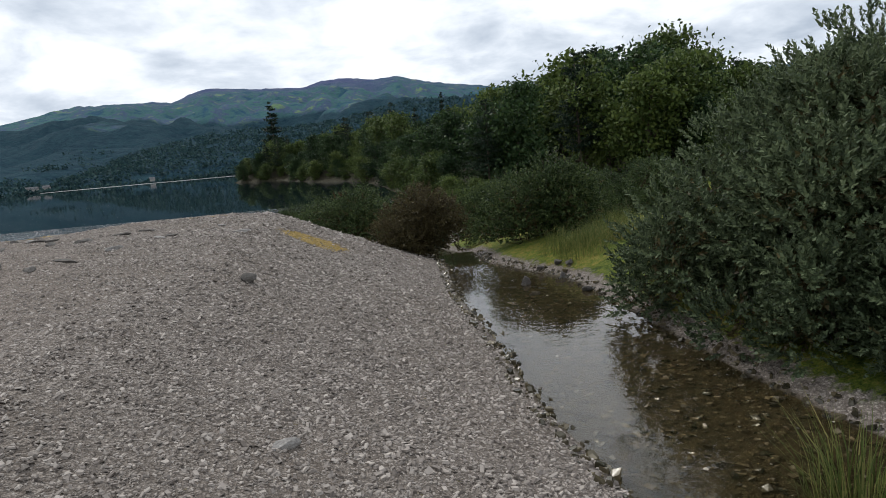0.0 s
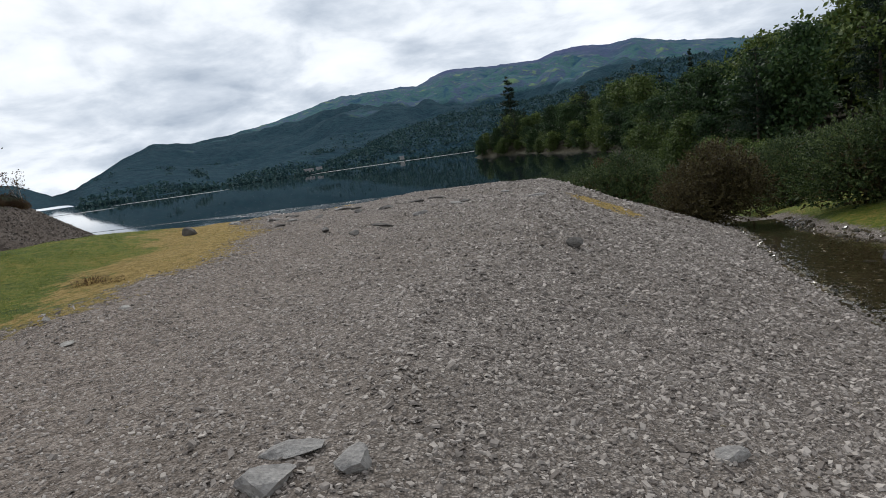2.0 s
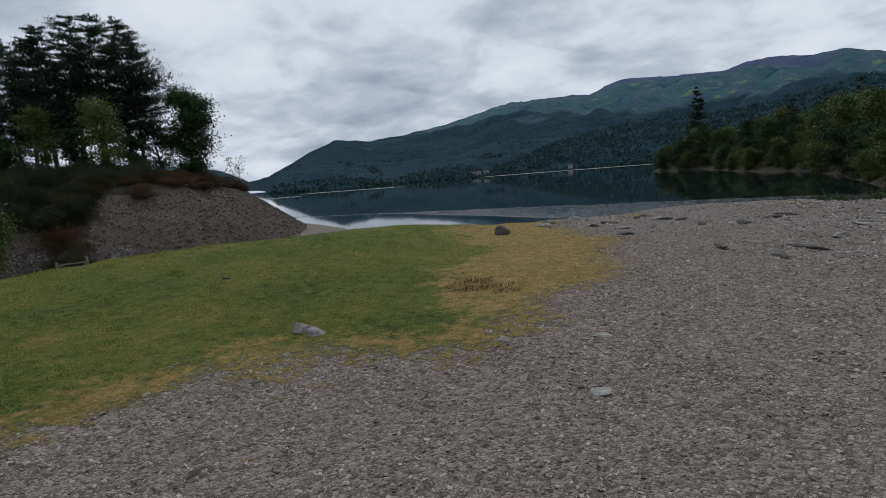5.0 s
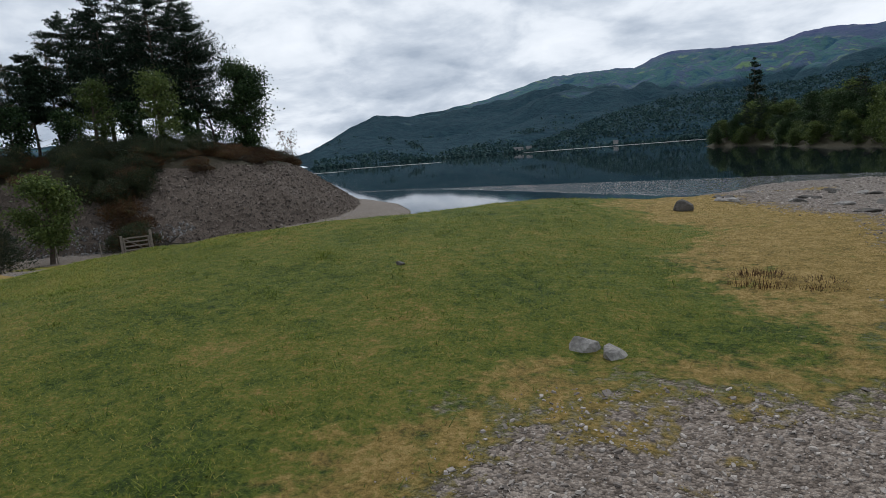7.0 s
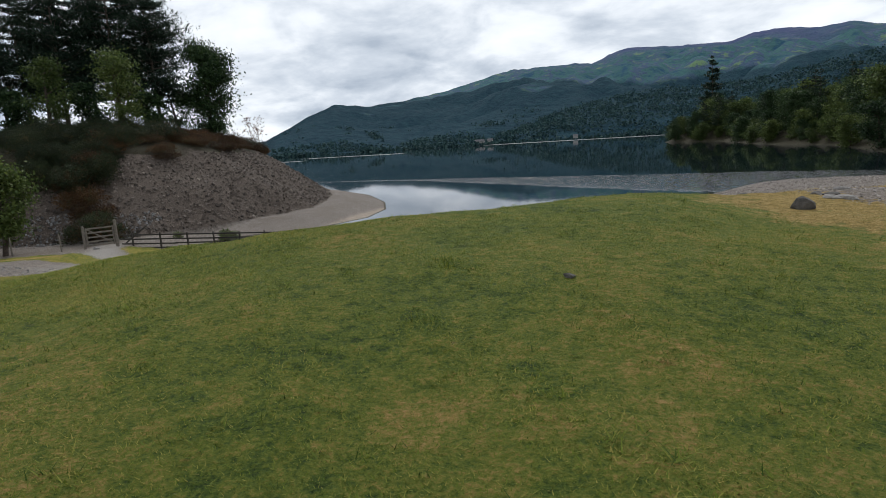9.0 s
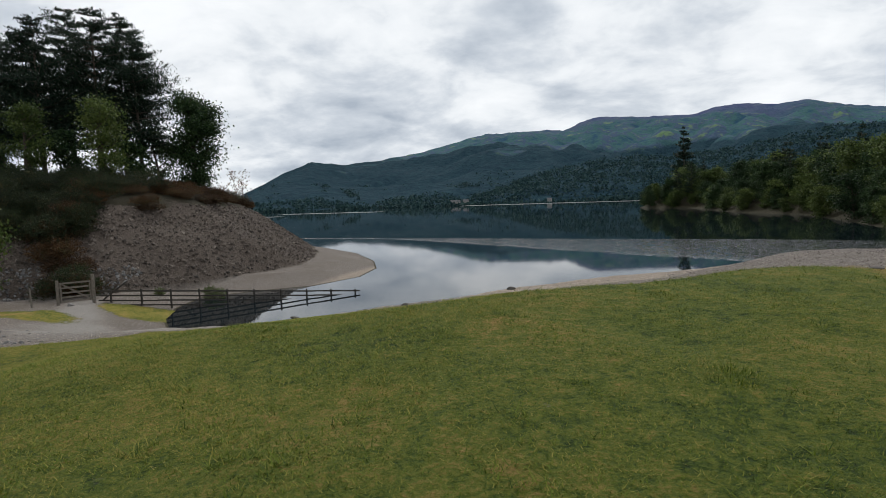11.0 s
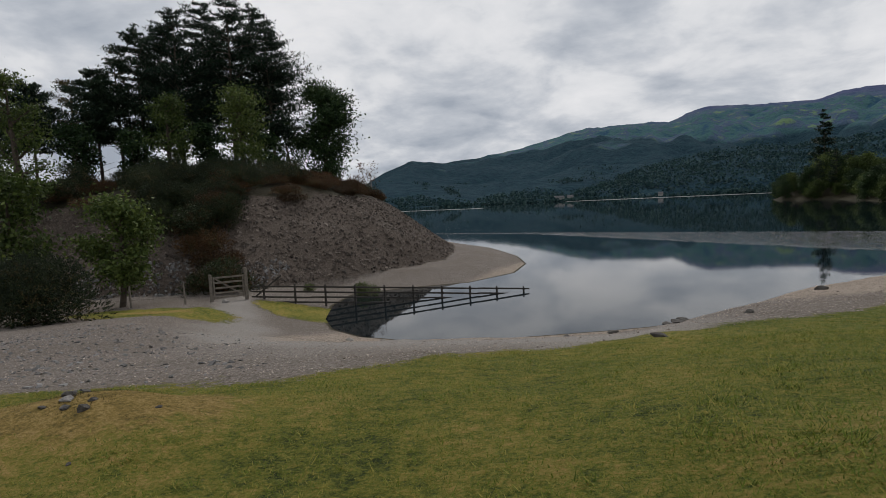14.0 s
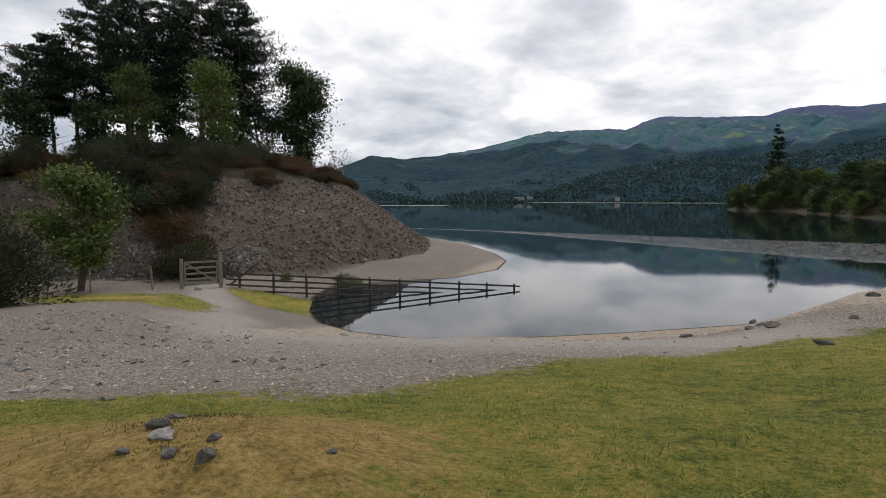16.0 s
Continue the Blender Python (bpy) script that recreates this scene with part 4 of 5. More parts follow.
# shrubs and low trees that crowd the water's edge
edge_ = np.array([q for q in SHORE if q[0] > 14 or q[1] > 200][:11], float)
edge_ = edge_[(edge_[:, 0] < 115) & (edge_[:, 1] > 45)]
legs = np.r_[0, np.cumsum(np.linalg.norm(np.diff(edge_, axis=0), axis=1))]
for s_ in np.arange(3, min(legs[-1], 330), 3.3):
    x = np.interp(s_, legs, edge_[:, 0]) + r_w.uniform(0.6, 5)
    y = np.interp(s_, legs, edge_[:, 1]) + r_w.uniform(-1, 2)
    if poly_sd(np.array([x]), np.array([y]), SHORE)[0] < 0.3:
        continue
    k = r_w.uniform(0.3, 0.55) * (0.6 if y < 70 else 1)
    again(woods[int(r_w.choice([0, 2, 2]))], x, y, r_w.uniform(0, 360), k * 1.1, k, z=height1(x, y) - 0.6)
# the tree-clad point across the water
for k in range(130):
    q = r_w.uniform(0, 1) ** 0.8
    x = np.interp(q, [0, 0.25, 0.5, 0.75, 1], [6, 20, 26, 33, 34]) + 1.0 + 21 * r_w.uniform() ** 1.6
    y = np.interp(q, [0, 0.25, 0.5, 0.75, 1], [247, 228, 182, 158, 118]) + r_w.uniform(0, 14)
    if poly_sd(np.array([x]), np.array([y]), SHORE)[0] < 0.8:
        continue
    tall = np.interp(q, [0, 0.12, 0.5, 1], [8, 12, 11, 12]) * r_w.uniform(0.45, 1.05)
    i = int(r_w.choice([0, 0, 2, 2, 1, 3]))
    again(woods[i], x, y, r_w.uniform(0, 360), np.clip(tall / (15, 17, 12, 19)[i], 0.3, 1.3), tall / (15, 17, 12, 19)[i] * (1.25 if i == 3 else 1), z=height1(x, y) - 0.5)
planted("conifer", pine(95, 29, 6.2, 0.06, 22, 0.6, 110, None, 0.8, 0.15, True), 19.5, 266, "tall tiered conifer rising over the point", "tree", z=1.0)
planted("conifer", pine(96, 20, 2.1, 0.03, 24, 0.4, 60, None, 0.7, -0.3, True), 68, 196, "narrow dark spire of a conifer above the wood", "tree", z=4.0)

# ---- gate and fence ----
def bar(a, b, w, t, taper=0.0):
    """A sawn bar from a to b, w high and t thick, with worn edges, as a bmesh."""
    a, b = Vector(a), Vector(b)
    bm = bmesh.new()
    bmesh.ops.create_cube(bm, size=1)
    bmesh.ops.bevel(bm, geom=bm.edges[:], offset=0.12, segments=1, affect="EDGES")
    d = b - a
    up_ = Vector((0, 0, 1)) if abs(d.normalized().z) < 0.9 else Vector((0, 1, 0))
    s = d.cross(up_).normalized()
    u = s.cross(d).normalized()
    m = Matrix((d, s * t, u * w)).transposed().to_4x4()
    m.translation = (a + b) / 2
    bm.transform(m)
    return bm


def round_post(x, y, z0, z1, r0):
    bm = bmesh.new()
    bmesh.ops.create_cone(bm, segments=9, radius1=r0, radius2=r0 * 0.9, depth=z1 - z0, cap_ends=True)
    bmesh.ops.bevel(bm, geom=[e for e in bm.edges if all(v.co.z > 0 for v in e.verts)], offset=r0 * 0.25, segments=1, affect="EDGES")
    bm.transform(Matrix.Translation((x, y, (z0 + z1) / 2)))
    return bm


GR, GL = (-34.35, 40.35), (-35.3, 39.1)
zg0 = height1(*GR)
gate = thing("wooden_gate", GL[0], GL[1], height1(*GL), "closed weathered wooden field gate with a diagonal brace", "gate")
gx0, gy0, gz0 = gate.location
dv = Vector((GR[0] - GL[0], GR[1] - GL[1], 0))
for q, hh, rr in ((-0.02, 1.35, 0.085), (1.04, 1.55, 0.095)):
    p = dv * q
    part("gate_post", round_post(p.x, p.y, -0.4, hh, rr), M_WOOD, gate)
for q in (0.07, 0.95):
    p = dv * q
    part("stile", bar((p.x, p.y, 0.12), (p.x, p.y, 1.22), 0.09, 0.06), M_WOOD, gate)
for hh in (0.2, 0.42, 0.66, 0.92, 1.17):
    a, b3 = dv * 0.05, dv * 0.97
    part("gate_bar", bar((a.x, a.y, hh), (b3.x, b3.y, hh), 0.085, 0.03), M_WOOD, gate)
a, b3 = dv * 0.08, dv * 0.93
part("diagonal_brace", bar((a.x, a.y + 0.03, 1.15), (b3.x, b3.y + 0.03, 0.2), 0.08, 0.03), M_WOOD, gate)
part("latch", bar((dv * 0.92).to_tuple()[:2] + (0.95,), (dv * 1.02).to_tuple()[:2] + (0.95,), 0.03, 0.05), M_DARKWOOD, gate, "dark iron latch")

F0, F1 = Vector((-34.1, 40.6, 0)), Vector((-22.3, 49.0, 0))
fence = thing("rail_fence", F0.x, F0.y, height1(F0.x, F0.y), "dark wooden rail fence running down into the lake", "fence")
fz = fence.location.z


def fence_top(q):
    return 1.32 - 1.18 * q


for k in range(10):
    q = (k + 0.35) / 9.6
    p = F0.lerp(F1, q) - Vector((F0.x, F0.y, 0))
    wp = F0.lerp(F1, q)
    g = min(height1(wp.x, wp.y), fence_top(q) - 0.9) - 0.25
    part("fence_post", bar((p.x, p.y, g - fz), (p.x + rng.normal() * 0.02, p.y, fence_top(q) + 0.12 - fz), 0.09, 0.085), M_DARKWOOD, fence)
for off_ in (0.0, 0.26, 0.52, 0.78):
    for k in range(5):
        qa, qb = k / 5, min(1.0, (k + 1) / 5 + 0.01)
        a, b3 = F0.lerp(F1, qa) - Vector((F0.x, F0.y, 0)), F0.lerp(F1, qb) - Vector((F0.x, F0.y, 0))
        part("rail", bar((a.x - 0.05, a.y - 0.06, fence_top(qa) - off_ - fz), (b3.x - 0.05, b3.y - 0.06, fence_top(qb) - off_ - fz + rng.normal() * 0.015), 0.085, 0.035), M_DARKWOOD, fence)
part("brace", bar((0.15, 0.05, 0.15), (1.15, 0.8, 1.1), 0.08, 0.04), M_DARKWOOD, fence)
wire = thing("wire_fence", -36.2, 38.3, height1(-36.2, 38.3), "old wire fence on thin grey stakes", "fence")
prev = None
for x, y in ((-36.2, 38.3), (-38.2, 36.9), (-40.4, 35.4), (-43, 33.5), (-46, 31.5)):
    z = height1(x, y) - wire.location.z
    part("stake", bar((x + 36.2, y - 38.3, z - 0.3), (x + 36.2 + rng.normal() * 0.05, y - 38.3, z + 1.05), 0.07, 0.07), M_WOOD, wire)
    if prev:
        for hh in (0.35, 0.65, 0.95):
            v, f = tube([(prev[0], prev[1], prev[2] + hh), (x + 36.2, y - 38.3, z + hh)], (0.004, 0.004), 4)
            part_np("wire", v, f, M_DARKROCK, wire)
    prev = (x + 36.2, y - 38.3, z)

# ---- stones that stand out ----
def stone_mesh(seed, sx, sy, sz, mat, cuts=2, rough=0.18):
    r = np.random.default_rng(seed)
    bm = bmesh.new()
    bmesh.ops.create_icosphere(bm, subdivisions=cuts, radius=1.05)
    planes = unit(r.normal(size=(11, 3)))
    for v in bm.verts:
        c = np.array(v.co)
        for p in planes:
            e = c @ p - 0.62
            if e > 0:
                c = c - p * e * 1.0
        c = c * (1 + r.normal() * rough * 0.2)
        v.co = (c[0] * sx, c[1] * sy, c[2] * sz)
    me = bpy.data.meshes.new("stone")
    bm.to_mesh(me)
    bm.free()
    me.materials.append(mat)
    return me


def stone(name, x, y, sx, sy, sz, mat, label, seed, turn=0.0, sink=0.35, group=""):
    ob = new(name, stone_mesh(seed, sx, sy, sz, mat))
    ob.location = (x, y, height1(x, y) + sz * (1 - 2 * sink) * 0.8)
    ob.rotation_euler = (0.08 * math.sin(seed), 0.08 * math.cos(seed), turn)
    return tagged(ob, label, "stone", group)


stone("slab", 1.95, 12.0, 0.19, 0.12, 0.07, M_ROCK, "flat pale brown slab lying on the shingle", 1, 0.4)
stone("slab", 1.98, 12.25, 0.16, 0.1, 0.05, M_ROCK, "small flat slab leaning on a larger one", 2, 0.1)
stone("stone", 2.33, 12.1, 0.12, 0.09, 0.08, M_ROCK, "blocky grey stone lying on the shingle", 3, 0.9)
stone("stone", 4.17, 12.75, 0.13, 0.08, 0.05, M_ROCK, "bluish grey flat stone on the shingle", 4, 0.2)
stone("rock", 4.05, 16.9, 0.13, 0.10, 0.09, M_DARKROCK, "dark brown rock on the shingle mound", 5)
stone("rock", -3.40, 15.60, 0.12, 0.09, 0.085, M_ROCK, "pale angular rock at the lawn's edge", 6, 0.3, 0.42)
stone("rock", -3.20, 15.50, 0.11, 0.08, 0.07, M_ROCK, "flat grey rock leaning on another at the lawn's edge", 26, 1.1, 0.4)
stone("rock", -2.89, 21.5, 0.17, 0.13, 0.13, M_DARKROCK, "dark pointed rock where lawn meets shingle", 7)
stone("stone", -0.78, 15.6, 0.09, 0.05, 0.03, M_WHITEROCK, "pale flat stone on the gravel", 8)
stone("stone", -0.73, 14.6, 0.07, 0.05, 0.03, M_WHITEROCK, "pale flat stone on the gravel", 9)
stone("stone", -1.5, 15.4, 0.06, 0.04, 0.03, M_WHITEROCK, "pale flat stone on the gravel", 10)
stone("stone", -5.34, 17.1, 0.06, 0.04, 0.03, M_DARKROCK, "small dark stone in the grass", 11)
stone("stone", -13.5, 25.2, 0.15, 0.08, 0.05, M_DARKROCK, "dark stone at the edge of the lawn", 12)
stone("stone", -25.0, 35.4, 0.2, 0.14, 0.1, M_WHITEROCK, "pale stone by the pool's edge", 13)
stone("stone", -24.2, 36.3, 0.16, 0.1, 0.09, M_WHITEROCK, "pale stone by the pool's edge", 14)
stone("rock", -34.0, 38.6, 0.25, 0.18, 0.16, M_ROCK, "grey rock beside the gate post", 15)
stone("stone", -12.6, 38.6, 0.13, 0.1, 0.16, M_DARKROCK, "dark upright stone on the beach", 16, 0, 0.2)
stone("rock", -10.5, 35.0, 0.2, 0.15, 0.12, M_DARKROCK, "dark rock at the beach's end", 17)
for k in range(7):
    stone("stone", -13.6 + rng.normal() * 1.4, 29.2 + rng.normal() * 0.5, 0.16, 0.1, 0.06, M_DARKROCK, "dark flat stone on the beach", 20 + k, k, 0.35, "dark stones on the beach")
for k in range(30):
    stone("stone", -0.2 + rng.normal() * 1.9, 22.4 + rng.normal() * 1.8, 0.13 + 0.14 * rng.uniform(), 0.09, 0.045, M_DARKROCK if k % 3 else M_ROCK, "flat dark slab half sunk in the shingle", 30 + k, k * 0.7, 0.3, "slabs on the mound")
for k in range(14):
    yy = 17.5 + 3.2 * rng.uniform()
    stone("stone", 9.3 + (yy - 17.5) * 0.3 + rng.normal() * 0.5, yy + 0.5, 0.13, 0.09, 0.08, M_DARKROCK, "wet dark stone standing in the stream", 40 + k, k, 0.1, "stones in the stream")
stone("rock", 9.4, 19.6, 0.13, 0.1, 0.22, M_DARKROCK, "upright dark stone in the stream", 60, 0, 0.1)


def tuft(seed, x, y, spread, tall, count, mat, name, label):
    """A clump of blades bending outwards."""
    r = np.random.default_rng(seed)
    a, q = r.uniform(0, 6.28, count), np.sqrt(r.uniform(0, 1, count)) * spread
    foot = np.stack([np.cos(a) * q, np.sin(a) * q, np.zeros(count)], -1)
    foot[:, 2] = height(foot[:, 0] + x, foot[:, 1] + y) - height1(x, y) - 0.02
    lean = np.stack([np.cos(a), np.sin(a), np.zeros(count)], -1) * r.uniform(0.05, 0.6, (count, 1)) + r.normal(size=(count, 3)) * 0.12
    hgt = tall * r.uniform(0.45, 1.1, (count, 1))
    mid, tip = foot + (lean * 0.35 + (0, 0, 0.6)) * hgt, foot + (lean + (0, 0, 0.95)) * hgt
    w = np.stack([-np.sin(a), np.cos(a), np.zeros(count)], -1) * (0.0022 + 0.003 * tall)
    v = np.stack([foot - w, foot + w, mid + w * 0.8, mid - w * 0.8, mid - w * 0.8, mid + w * 0.8, tip + w * 0.1, tip - w * 0.1], 1).reshape(-1, 3)
    root = part_np(name, v, np.arange(len(v)).reshape(-1, 4), mat)
    root.location = (x, y, height1(x, y))
    return tagged(root, label, "grass", kind="stuff" if "tuft" in name else "")


tuft(1, 7.8, 11.25, 0.35, 0.75, 260, M_RUSHBLADE, "rush_clump", "tall yellow-green rushes at the water's edge")
tuft(2, 8.3, 11.0, 0.3, 0.6, 180, M_RUSHBLADE, "rush_clump", "tall yellow-green rushes at the water's edge")
for k, (x, y) in enumerate(((11.2, 20.4), (11.8, 20.9), (12.4, 21.0), (12.6, 21.8), (13.2, 22.4), (13.6, 23.2), (11.2, 21.3), (14.4, 23.8), (12.9, 20.6))):
    tuft(10 + k, x, y, 0.6, 0.5, 420, M_RUSHBLADE, "grass_clump", "long bright green grass on the stream's bank")
tuft(30, -2.27, 17.3, 0.26, 0.08, 420, M_RUST, "dead_tuft", "dark dead tuft on the dry turf")
tuft(31, -1.86, 17.2, 0.2, 0.06, 240, M_RUST, "dead_tuft", "dark dead tuft on the dry turf")
tuft(32, -6.4, 17.4, 0.16, 0.07, 130, M_GRASSBLADE, "grass_tuft", "longer tuft of grass in the lawn")
for k, (x, y, sx, sy, sz, mat) in enumerate(((-16.83, 19.76, 0.085, 0.06, 0.05, M_ROCK), (-16.56, 19.68, 0.07, 0.045, 0.06, M_DARKROCK), (-17.15, 20.12, 0.075, 0.05, 0.035, M_DARKROCK), (-16.95, 19.86, 0.07, 0.05, 0.04, M_DARKROCK),
                                             (-16.70, 19.66, 0.06, 0.045, 0.035, M_DARKROCK), (-17.0, 20.02, 0.05, 0.04, 0.035, M_DARKROCK), (-16.62, 19.80, 0.05, 0.03, 0.03, M_DARKROCK), (-16.88, 19.62, 0.04, 0.03, 0.025, M_DARKROCK),
                                             (-16.22, 19.98, 0.035, 0.025, 0.02, M_DARKROCK), (-16.0, 19.2, 0.03, 0.025, 0.02, M_DARKROCK))):
    stone("stone", x, y, sx * 0.75, sy * 0.75, sz * 0.75, mat, "grey stone breaking through a worn hummock of turf", 70 + k, k * 1.3, 0.42, "stones of the hummock")
tuft(33, -16.88, 19.85, 0.36, 0.028, 1500, M_BROWNBUSH, "dead_tuft", "brown dead tuft round the hummock's stones")

# far shore houses
for x, y, s in ((-116, 474, 0.55), (-123, 476, 0.5), (-128, 480, 0.5), (-52, 474, 0.45)):
    h0 = thing("far_house", x, y, 1.0, "small pale house on the lake's far shore", "house", "houses on the far shore")
    bm = bmesh.new()
    bmesh.ops.create_cube(bm, size=1)
    bm.transform(Matrix.Translation((0, 0, 2 * s)) @ Matrix.Diagonal((7 * s, 6 * s, 4 * s, 1)))
    part("wall", bm, M_WALL, h0)
    bm = bmesh.new()
    vs = [bm.verts.new(c) for c in ((-3.8 * s, -3.4 * s, 4 * s), (3.8 * s, -3.4 * s, 4 * s), (3.8 * s, 3.4 * s, 4 * s), (-3.8 * s, 3.4 * s, 4 * s), (-3.8 * s, 0, 6.4 * s), (3.8 * s, 0, 6.4 * s))]
    for q in ((0, 1, 5, 4), (3, 4, 5, 2), (0, 4, 3), (1, 2, 5), (0, 3, 2, 1)):
        bm.faces.new([vs[i] for i in q])
    part("roof", bm, M_ROOF, h0)

# ---- loose stones, blades ----
def shards(xs, ys, size, r, flat_=0.38, sink=0.2):
    """Angular little stones: cubes with every corner moved, lying on the ground."""
    n = len(xs)
    cube = np.array([(-1, -1, -1), (1, -1, -1), (1, 1, -1), (-1, 1, -1), (-1, -1, 1), (1, -1, 1), (1, 1, 1), (-1, 1, 1)], float)
    v = cube[None] * r.uniform(0.45, 1.0, (n, 8, 3))
    v[:, 4:, :2] *= r.uniform(0.5, 0.95, (n, 1, 1))
    s = size[:, None] * np.stack([r.uniform(0.75, 1.5, n), r.uniform(0.5, 1.0, n), flat_ * r.uniform(0.6, 1.3, n)], -1)
    v = v * s[:, None]
    a, b1, c1 = r.uniform(0, 6.28, n), r.normal(size=n) * 0.3, r.normal(size=n) * 0.3
    v[..., 2] += v[..., 0] * b1[:, None] + v[..., 1] * c1[:, None]
    x = v[..., 0] * np.cos(a)[:, None] - v[..., 1] * np.sin(a)[:, None]
    y = v[..., 0] * np.sin(a)[:, None] + v[..., 1] * np.cos(a)[:, None]
    z = v[..., 2] + (height(xs, ys) + s[:, 2] * (1 - 2 * sink))[:, None]
    q = np.array([(4, 5, 6, 7), (0, 1, 5, 4), (1, 2, 6, 5), (2, 3, 7, 6), (3, 0, 4, 7)])
    f = (np.arange(n)[:, None, None] * 8 + q[None]).reshape(-1, 4)
    return np.stack([x + xs[:, None], y + ys[:, None], z], -1).reshape(-1, 3), f


def strew(n, box_, keep, r):
    x, y = r.uniform(box_[0], box_[1], n), r.uniform(box_[2], box_[3], n)
    k = keep(x, y)
    return x[k], y[k]


r_s = np.random.default_rng(99)


def bare(x, y):
    g, dr, so, sc, we, pa, be = zones(x, y)
    return (pa < r_s.uniform(0.2, 1.3, len(x))) & (np.maximum(g, dr * 0.8) < r_s.uniform(0.15, 0.75, len(x))) & (we < 0.5) & (so < 0.4)


def stuff(name, v, f, mat, label, category):
    ob = part_np(name, v, f, mat)
    return tagged(ob, label, category, kind="stuff")


for box_, n, lo, hi in (((-5, 6.8, 9.5, 15), 70000, 0.007, 0.027), ((-4.5, 8.5, 15, 22), 46000, 0.010, 0.032), ((-6, 10, 22, 34), 24000, 0.014, 0.045), ((-5, 12, 34, 50), 14000, 0.02, 0.055), ((-31, -8, 19, 34), 34000, 0.010, 0.032), ((-36, -5, 32, 47), 16000, 0.013, 0.04)):
    x, y = strew(n, box_, lambda x, y: bare(x, y) & (poly_sd(x, y, SHORE) > 0.02) & (stream_at(x, y)[2] > 0), r_s)
    stuff("shingle", *shards(x, y, (lo + (hi - lo) * r_s.uniform(0, 1, len(x)) ** 3) * (0.66 + 0.5 * step01(x, 0.0, 5.0)), r_s), M_BEACH if box_[1] < -4 else M_PEBBLE, "loose grey-brown slate shingle" if box_[1] > -4 else "loose tan and grey beach gravel", "gravel")
x, y = strew(9000, (-31, -17.5, 20, 30), lambda x, y: bare(x, y) & (x + 0.9 * y < r_s.uniform(-5.5, 3.5, len(x))), r_s)
stuff("bank_slates", *shards(x, y, 0.014 + 0.05 * r_s.uniform(0, 1, len(x)) ** 5, r_s, 0.28), M_BANKSLATE, "flat grey slates strewn over the shingle bank", "gravel")
x, y = strew(9000, (-56, -36, 28, 46), lambda x, y: (np.abs(poly_sd(x, y, SCREE) - 0.6) < 1.3) & (zones(x, y)[2] < 0.4), r_s)
stuff("foot_stones", *shards(x, y, 0.04 + 0.09 * r_s.uniform(0, 1, len(x)) ** 2, r_s, 0.7), M_BANKSLATE, "grey stones heaped along the scree's foot", "gravel")
x, y = strew(50000, (-60, -24, 36, 84), lambda x, y: (zones(x, y)[3] > 0.4) & (zones(x, y)[2] < 0.4), r_s)
stuff("scree_stones", *shards(x, y, 0.035 + 0.11 * r_s.uniform(0, 1, len(x)) ** 2.5, r_s, 0.6), M_SCREESTONE, "loose brown-grey stones of the scree slope", "gravel")
x, y = strew(16000, (5, 12, 9, 26), lambda x, y: stream_at(x, y)[0] < 0.12, r_s)
stuff("stream_pebbles", *shards(x, y, 0.015 + 0.045 * r_s.uniform(0, 1, len(x)) ** 2, r_s, 0.6), M_WETPEBBLE, "wet brown pebbles in the stream bed", "gravel")


def blades(x, y, tall, r):
    n = len(x)
    a = r.uniform(0, 6.28, n)
    foot = np.stack([x, y, height(x, y) - 0.004], -1)
    lean = np.stack([np.cos(a), np.sin(a), np.zeros(n)], -1) * r.uniform(0.4, 1.9, (n, 1))
    t = tall * r.uniform(0.5, 1.4, (n, 1))
    w = np.stack([-np.sin(a), np.cos(a), np.zeros(n)], -1) * 0.0032
    v = np.stack([foot - w, foot + w, foot + (lean + (0, 0, 0.8)) * t], 1).reshape(-1, 3)
    return v, np.arange(3 * n).reshape(-1, 3)


def green_at(x, y):
    g, dr, *_ = zones(x, y)
    return (g > 0.5) & (dr < r_s.uniform(0.1, 0.6, len(x)))


for n, box_ in ((150000, (-13, -2, 12.5, 22)), (150000, (-21, -8, 16, 25))):
    x, y = strew(n, box_, lambda x, y: green_at(x, y) & (wob(x, y, 0.7, 61) + wob(x, y, 0.25, 62) > 1.0), r_s)
    stuff("lawn_tussock", *blades(x, y, 0.05, r_s), M_GRASSBLADE, "slightly longer darker tufts in the lawn", "grass")
for n, box_, tall in ((230000, (-13, -2, 12.5, 20), 0.019), (250000, (-21, -8, 16, 25), 0.021), (70000, (-13, -2, 20, 30), 0.028)):
    x, y = strew(n, box_, green_at, r_s)
    stuff("lawn_grass", *blades(x, y, tall, r_s), M_GRASSBLADE, "short cropped yellowing grass of the lawn", "grass")
x, y = strew(60000, (-19.5, 8, 13, 31), lambda x, y: zones(x, y)[1] > 0.45, r_s)
stuff("dry_grass", *blades(x, y, 0.03, r_s), M_DRYBLADE, "dry straw-coloured grass at the lawn's edge", "grass")

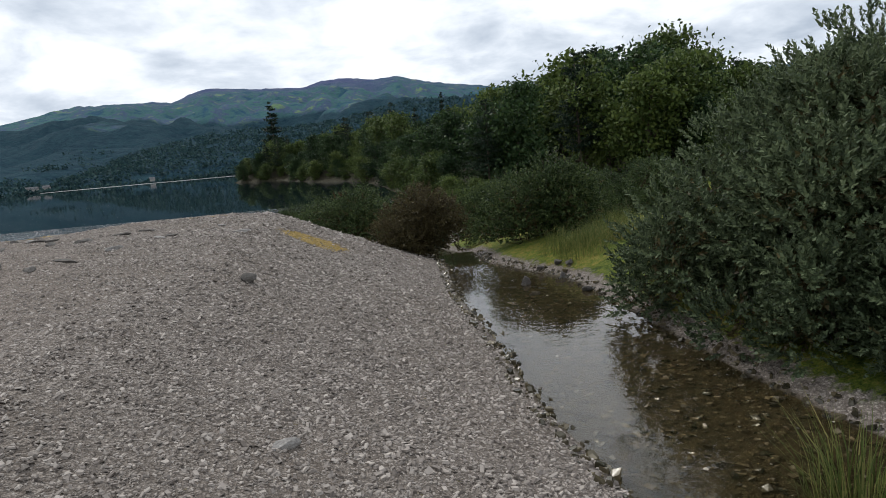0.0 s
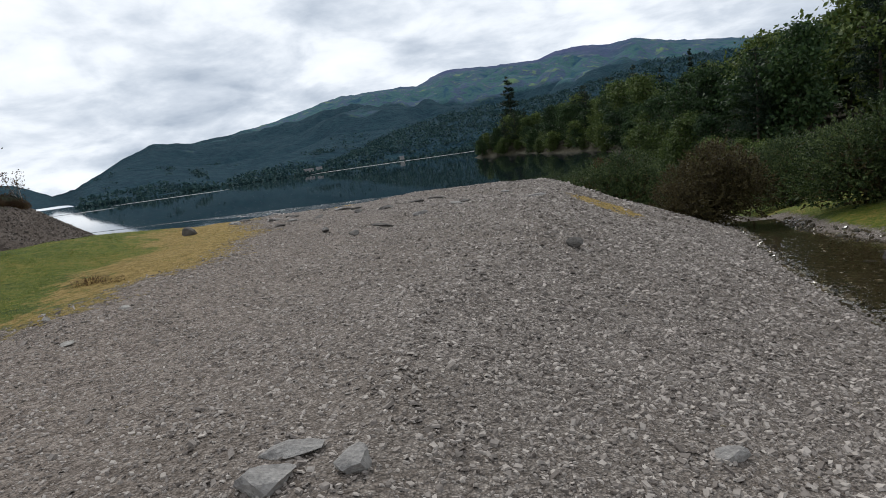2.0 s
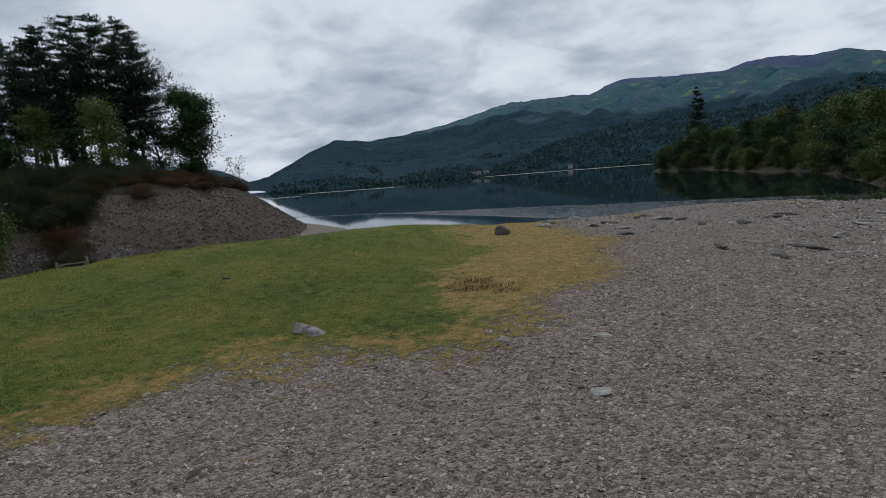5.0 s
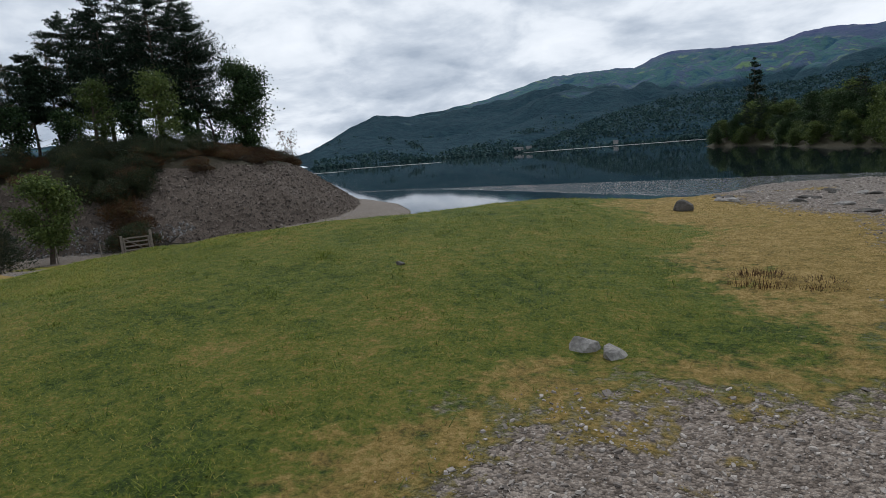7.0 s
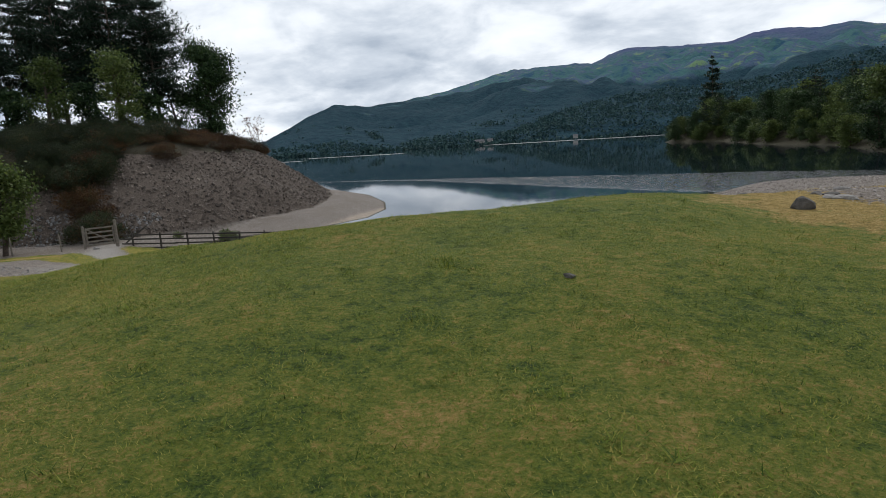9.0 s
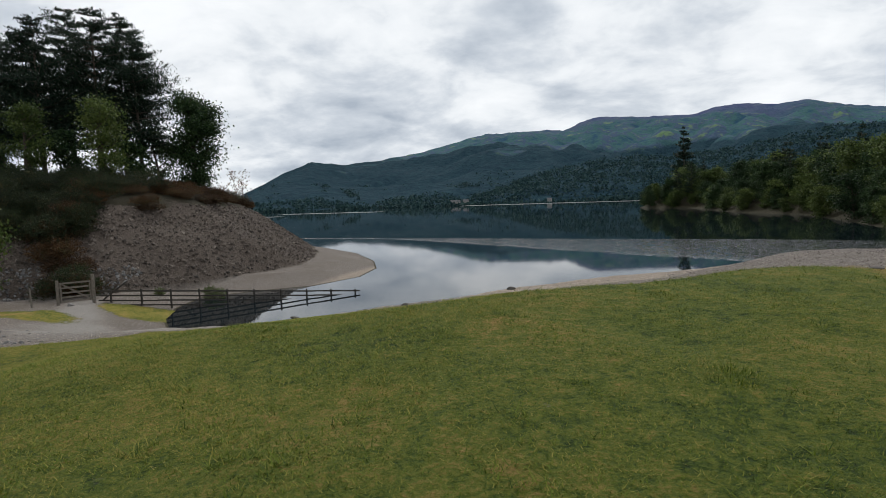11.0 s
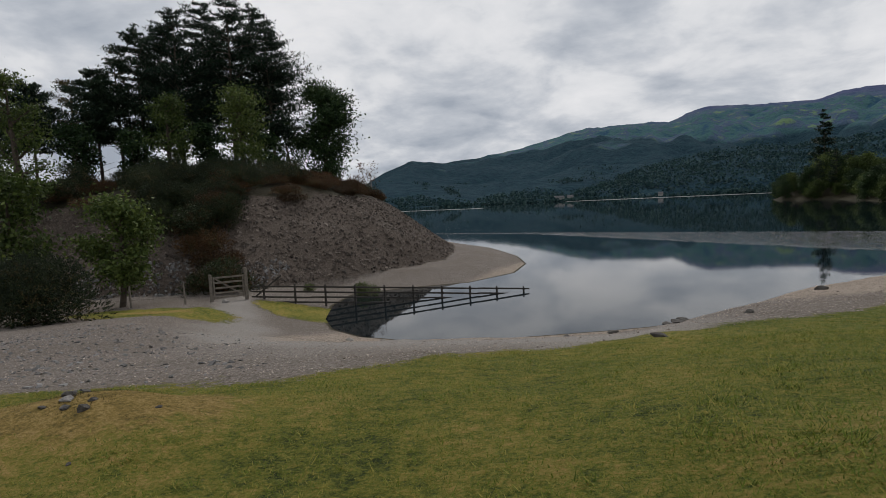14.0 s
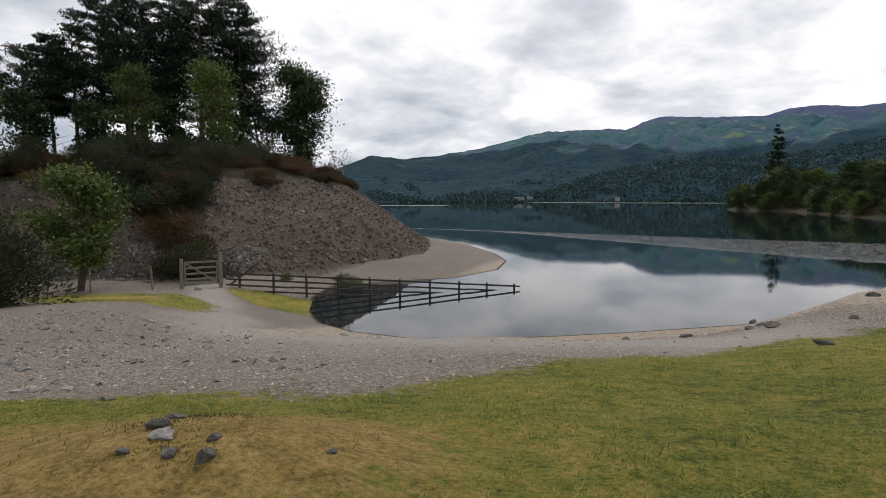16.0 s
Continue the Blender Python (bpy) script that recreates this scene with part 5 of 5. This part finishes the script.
# single stones of the mound nearest to the walk
kinds = [mesh_np("stone", *[q for q in shards(np.array([9000.0]), np.array([9000.0]), np.array([1.0]), np.random.default_rng(k))], M_PEBBLE) for k in range(10)]
for me in kinds:
    co = np.empty(len(me.vertices) * 3, np.float32)
    me.vertices.foreach_get("co", co)
    co = co.reshape(-1, 3)
    me.vertices.foreach_set("co", (co - co.mean(0)).ravel())
    me.update()
x, y = strew(1400, (-4.5, 6.5, 10.5, 18), bare, r_s)
for k in range(min(290, len(x))):
    s = float(0.016 + 0.026 * r_s.uniform() ** 2)
    ob = new("stone", kinds[k % 10])
    ob.parent = ground
    ob.location = (float(x[k]), float(y[k]), height1(x[k], y[k]) + s * 0.15)
    ob.rotation_euler = (0, 0, float(r_s.uniform(0, 6.28)))
    ob.scale = (s, s, s)

# woods of the far shore: too many and too far to count
r_f = np.random.default_rng(3)
az = np.radians(r_f.uniform(-20, 33, 5200))
dd_ = 478 + 420 * r_f.uniform(0, 1, 5200) ** 2.2
fx, fy = -np.sin(az) * dd_, np.cos(az) * dd_
HV = hv.reshape(420, -1, 3)
row = np.clip(((74 - np.degrees(az)) / 148 * 419).astype(int), 0, 419)
ring = np.linalg.norm(HV[..., :2], axis=-1)
fz = np.array([np.interp(dd_[i], ring[row[i], :-1], HV[row[i], :-1, 2]) for i in range(len(az))])
keep_ = wob(fx, fy, 130, 51) + 0.8 * wob(fx, fy, 45, 52) > -0.2 + 0.9 * (dd_ > 640)
fx, fy, fz = fx[keep_], fy[keep_], fz[keep_]
rep = 9
cc = np.repeat(np.stack([fx, fy, fz + 1.6], -1), rep, 0) + r_f.normal(size=(len(fx) * rep, 3)) * np.array([1.8, 1.8, 1.5])
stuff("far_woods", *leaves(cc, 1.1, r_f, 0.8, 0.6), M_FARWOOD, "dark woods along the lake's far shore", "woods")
WV = wv.reshape(260, -1, 3)[:, 1:-1]
ii, jj = r_f.integers(0, 259, 4200), r_f.integers(0, WV.shape[1] - 1, 4200)
uu, vv = r_f.uniform(0, 1, (4200, 1)), r_f.uniform(0, 1, (4200, 1))
foot_ = (WV[ii, jj] * (1 - uu) + WV[ii + 1, jj] * uu) * (1 - vv) + (WV[ii, jj + 1] * (1 - uu) + WV[ii + 1, jj + 1] * uu) * vv
cc = np.repeat(foot_ + (0, 0, 1.0), 9, 0) + r_f.normal(size=(4200 * 9, 3)) * np.array([2.6, 2.6, 1.1])
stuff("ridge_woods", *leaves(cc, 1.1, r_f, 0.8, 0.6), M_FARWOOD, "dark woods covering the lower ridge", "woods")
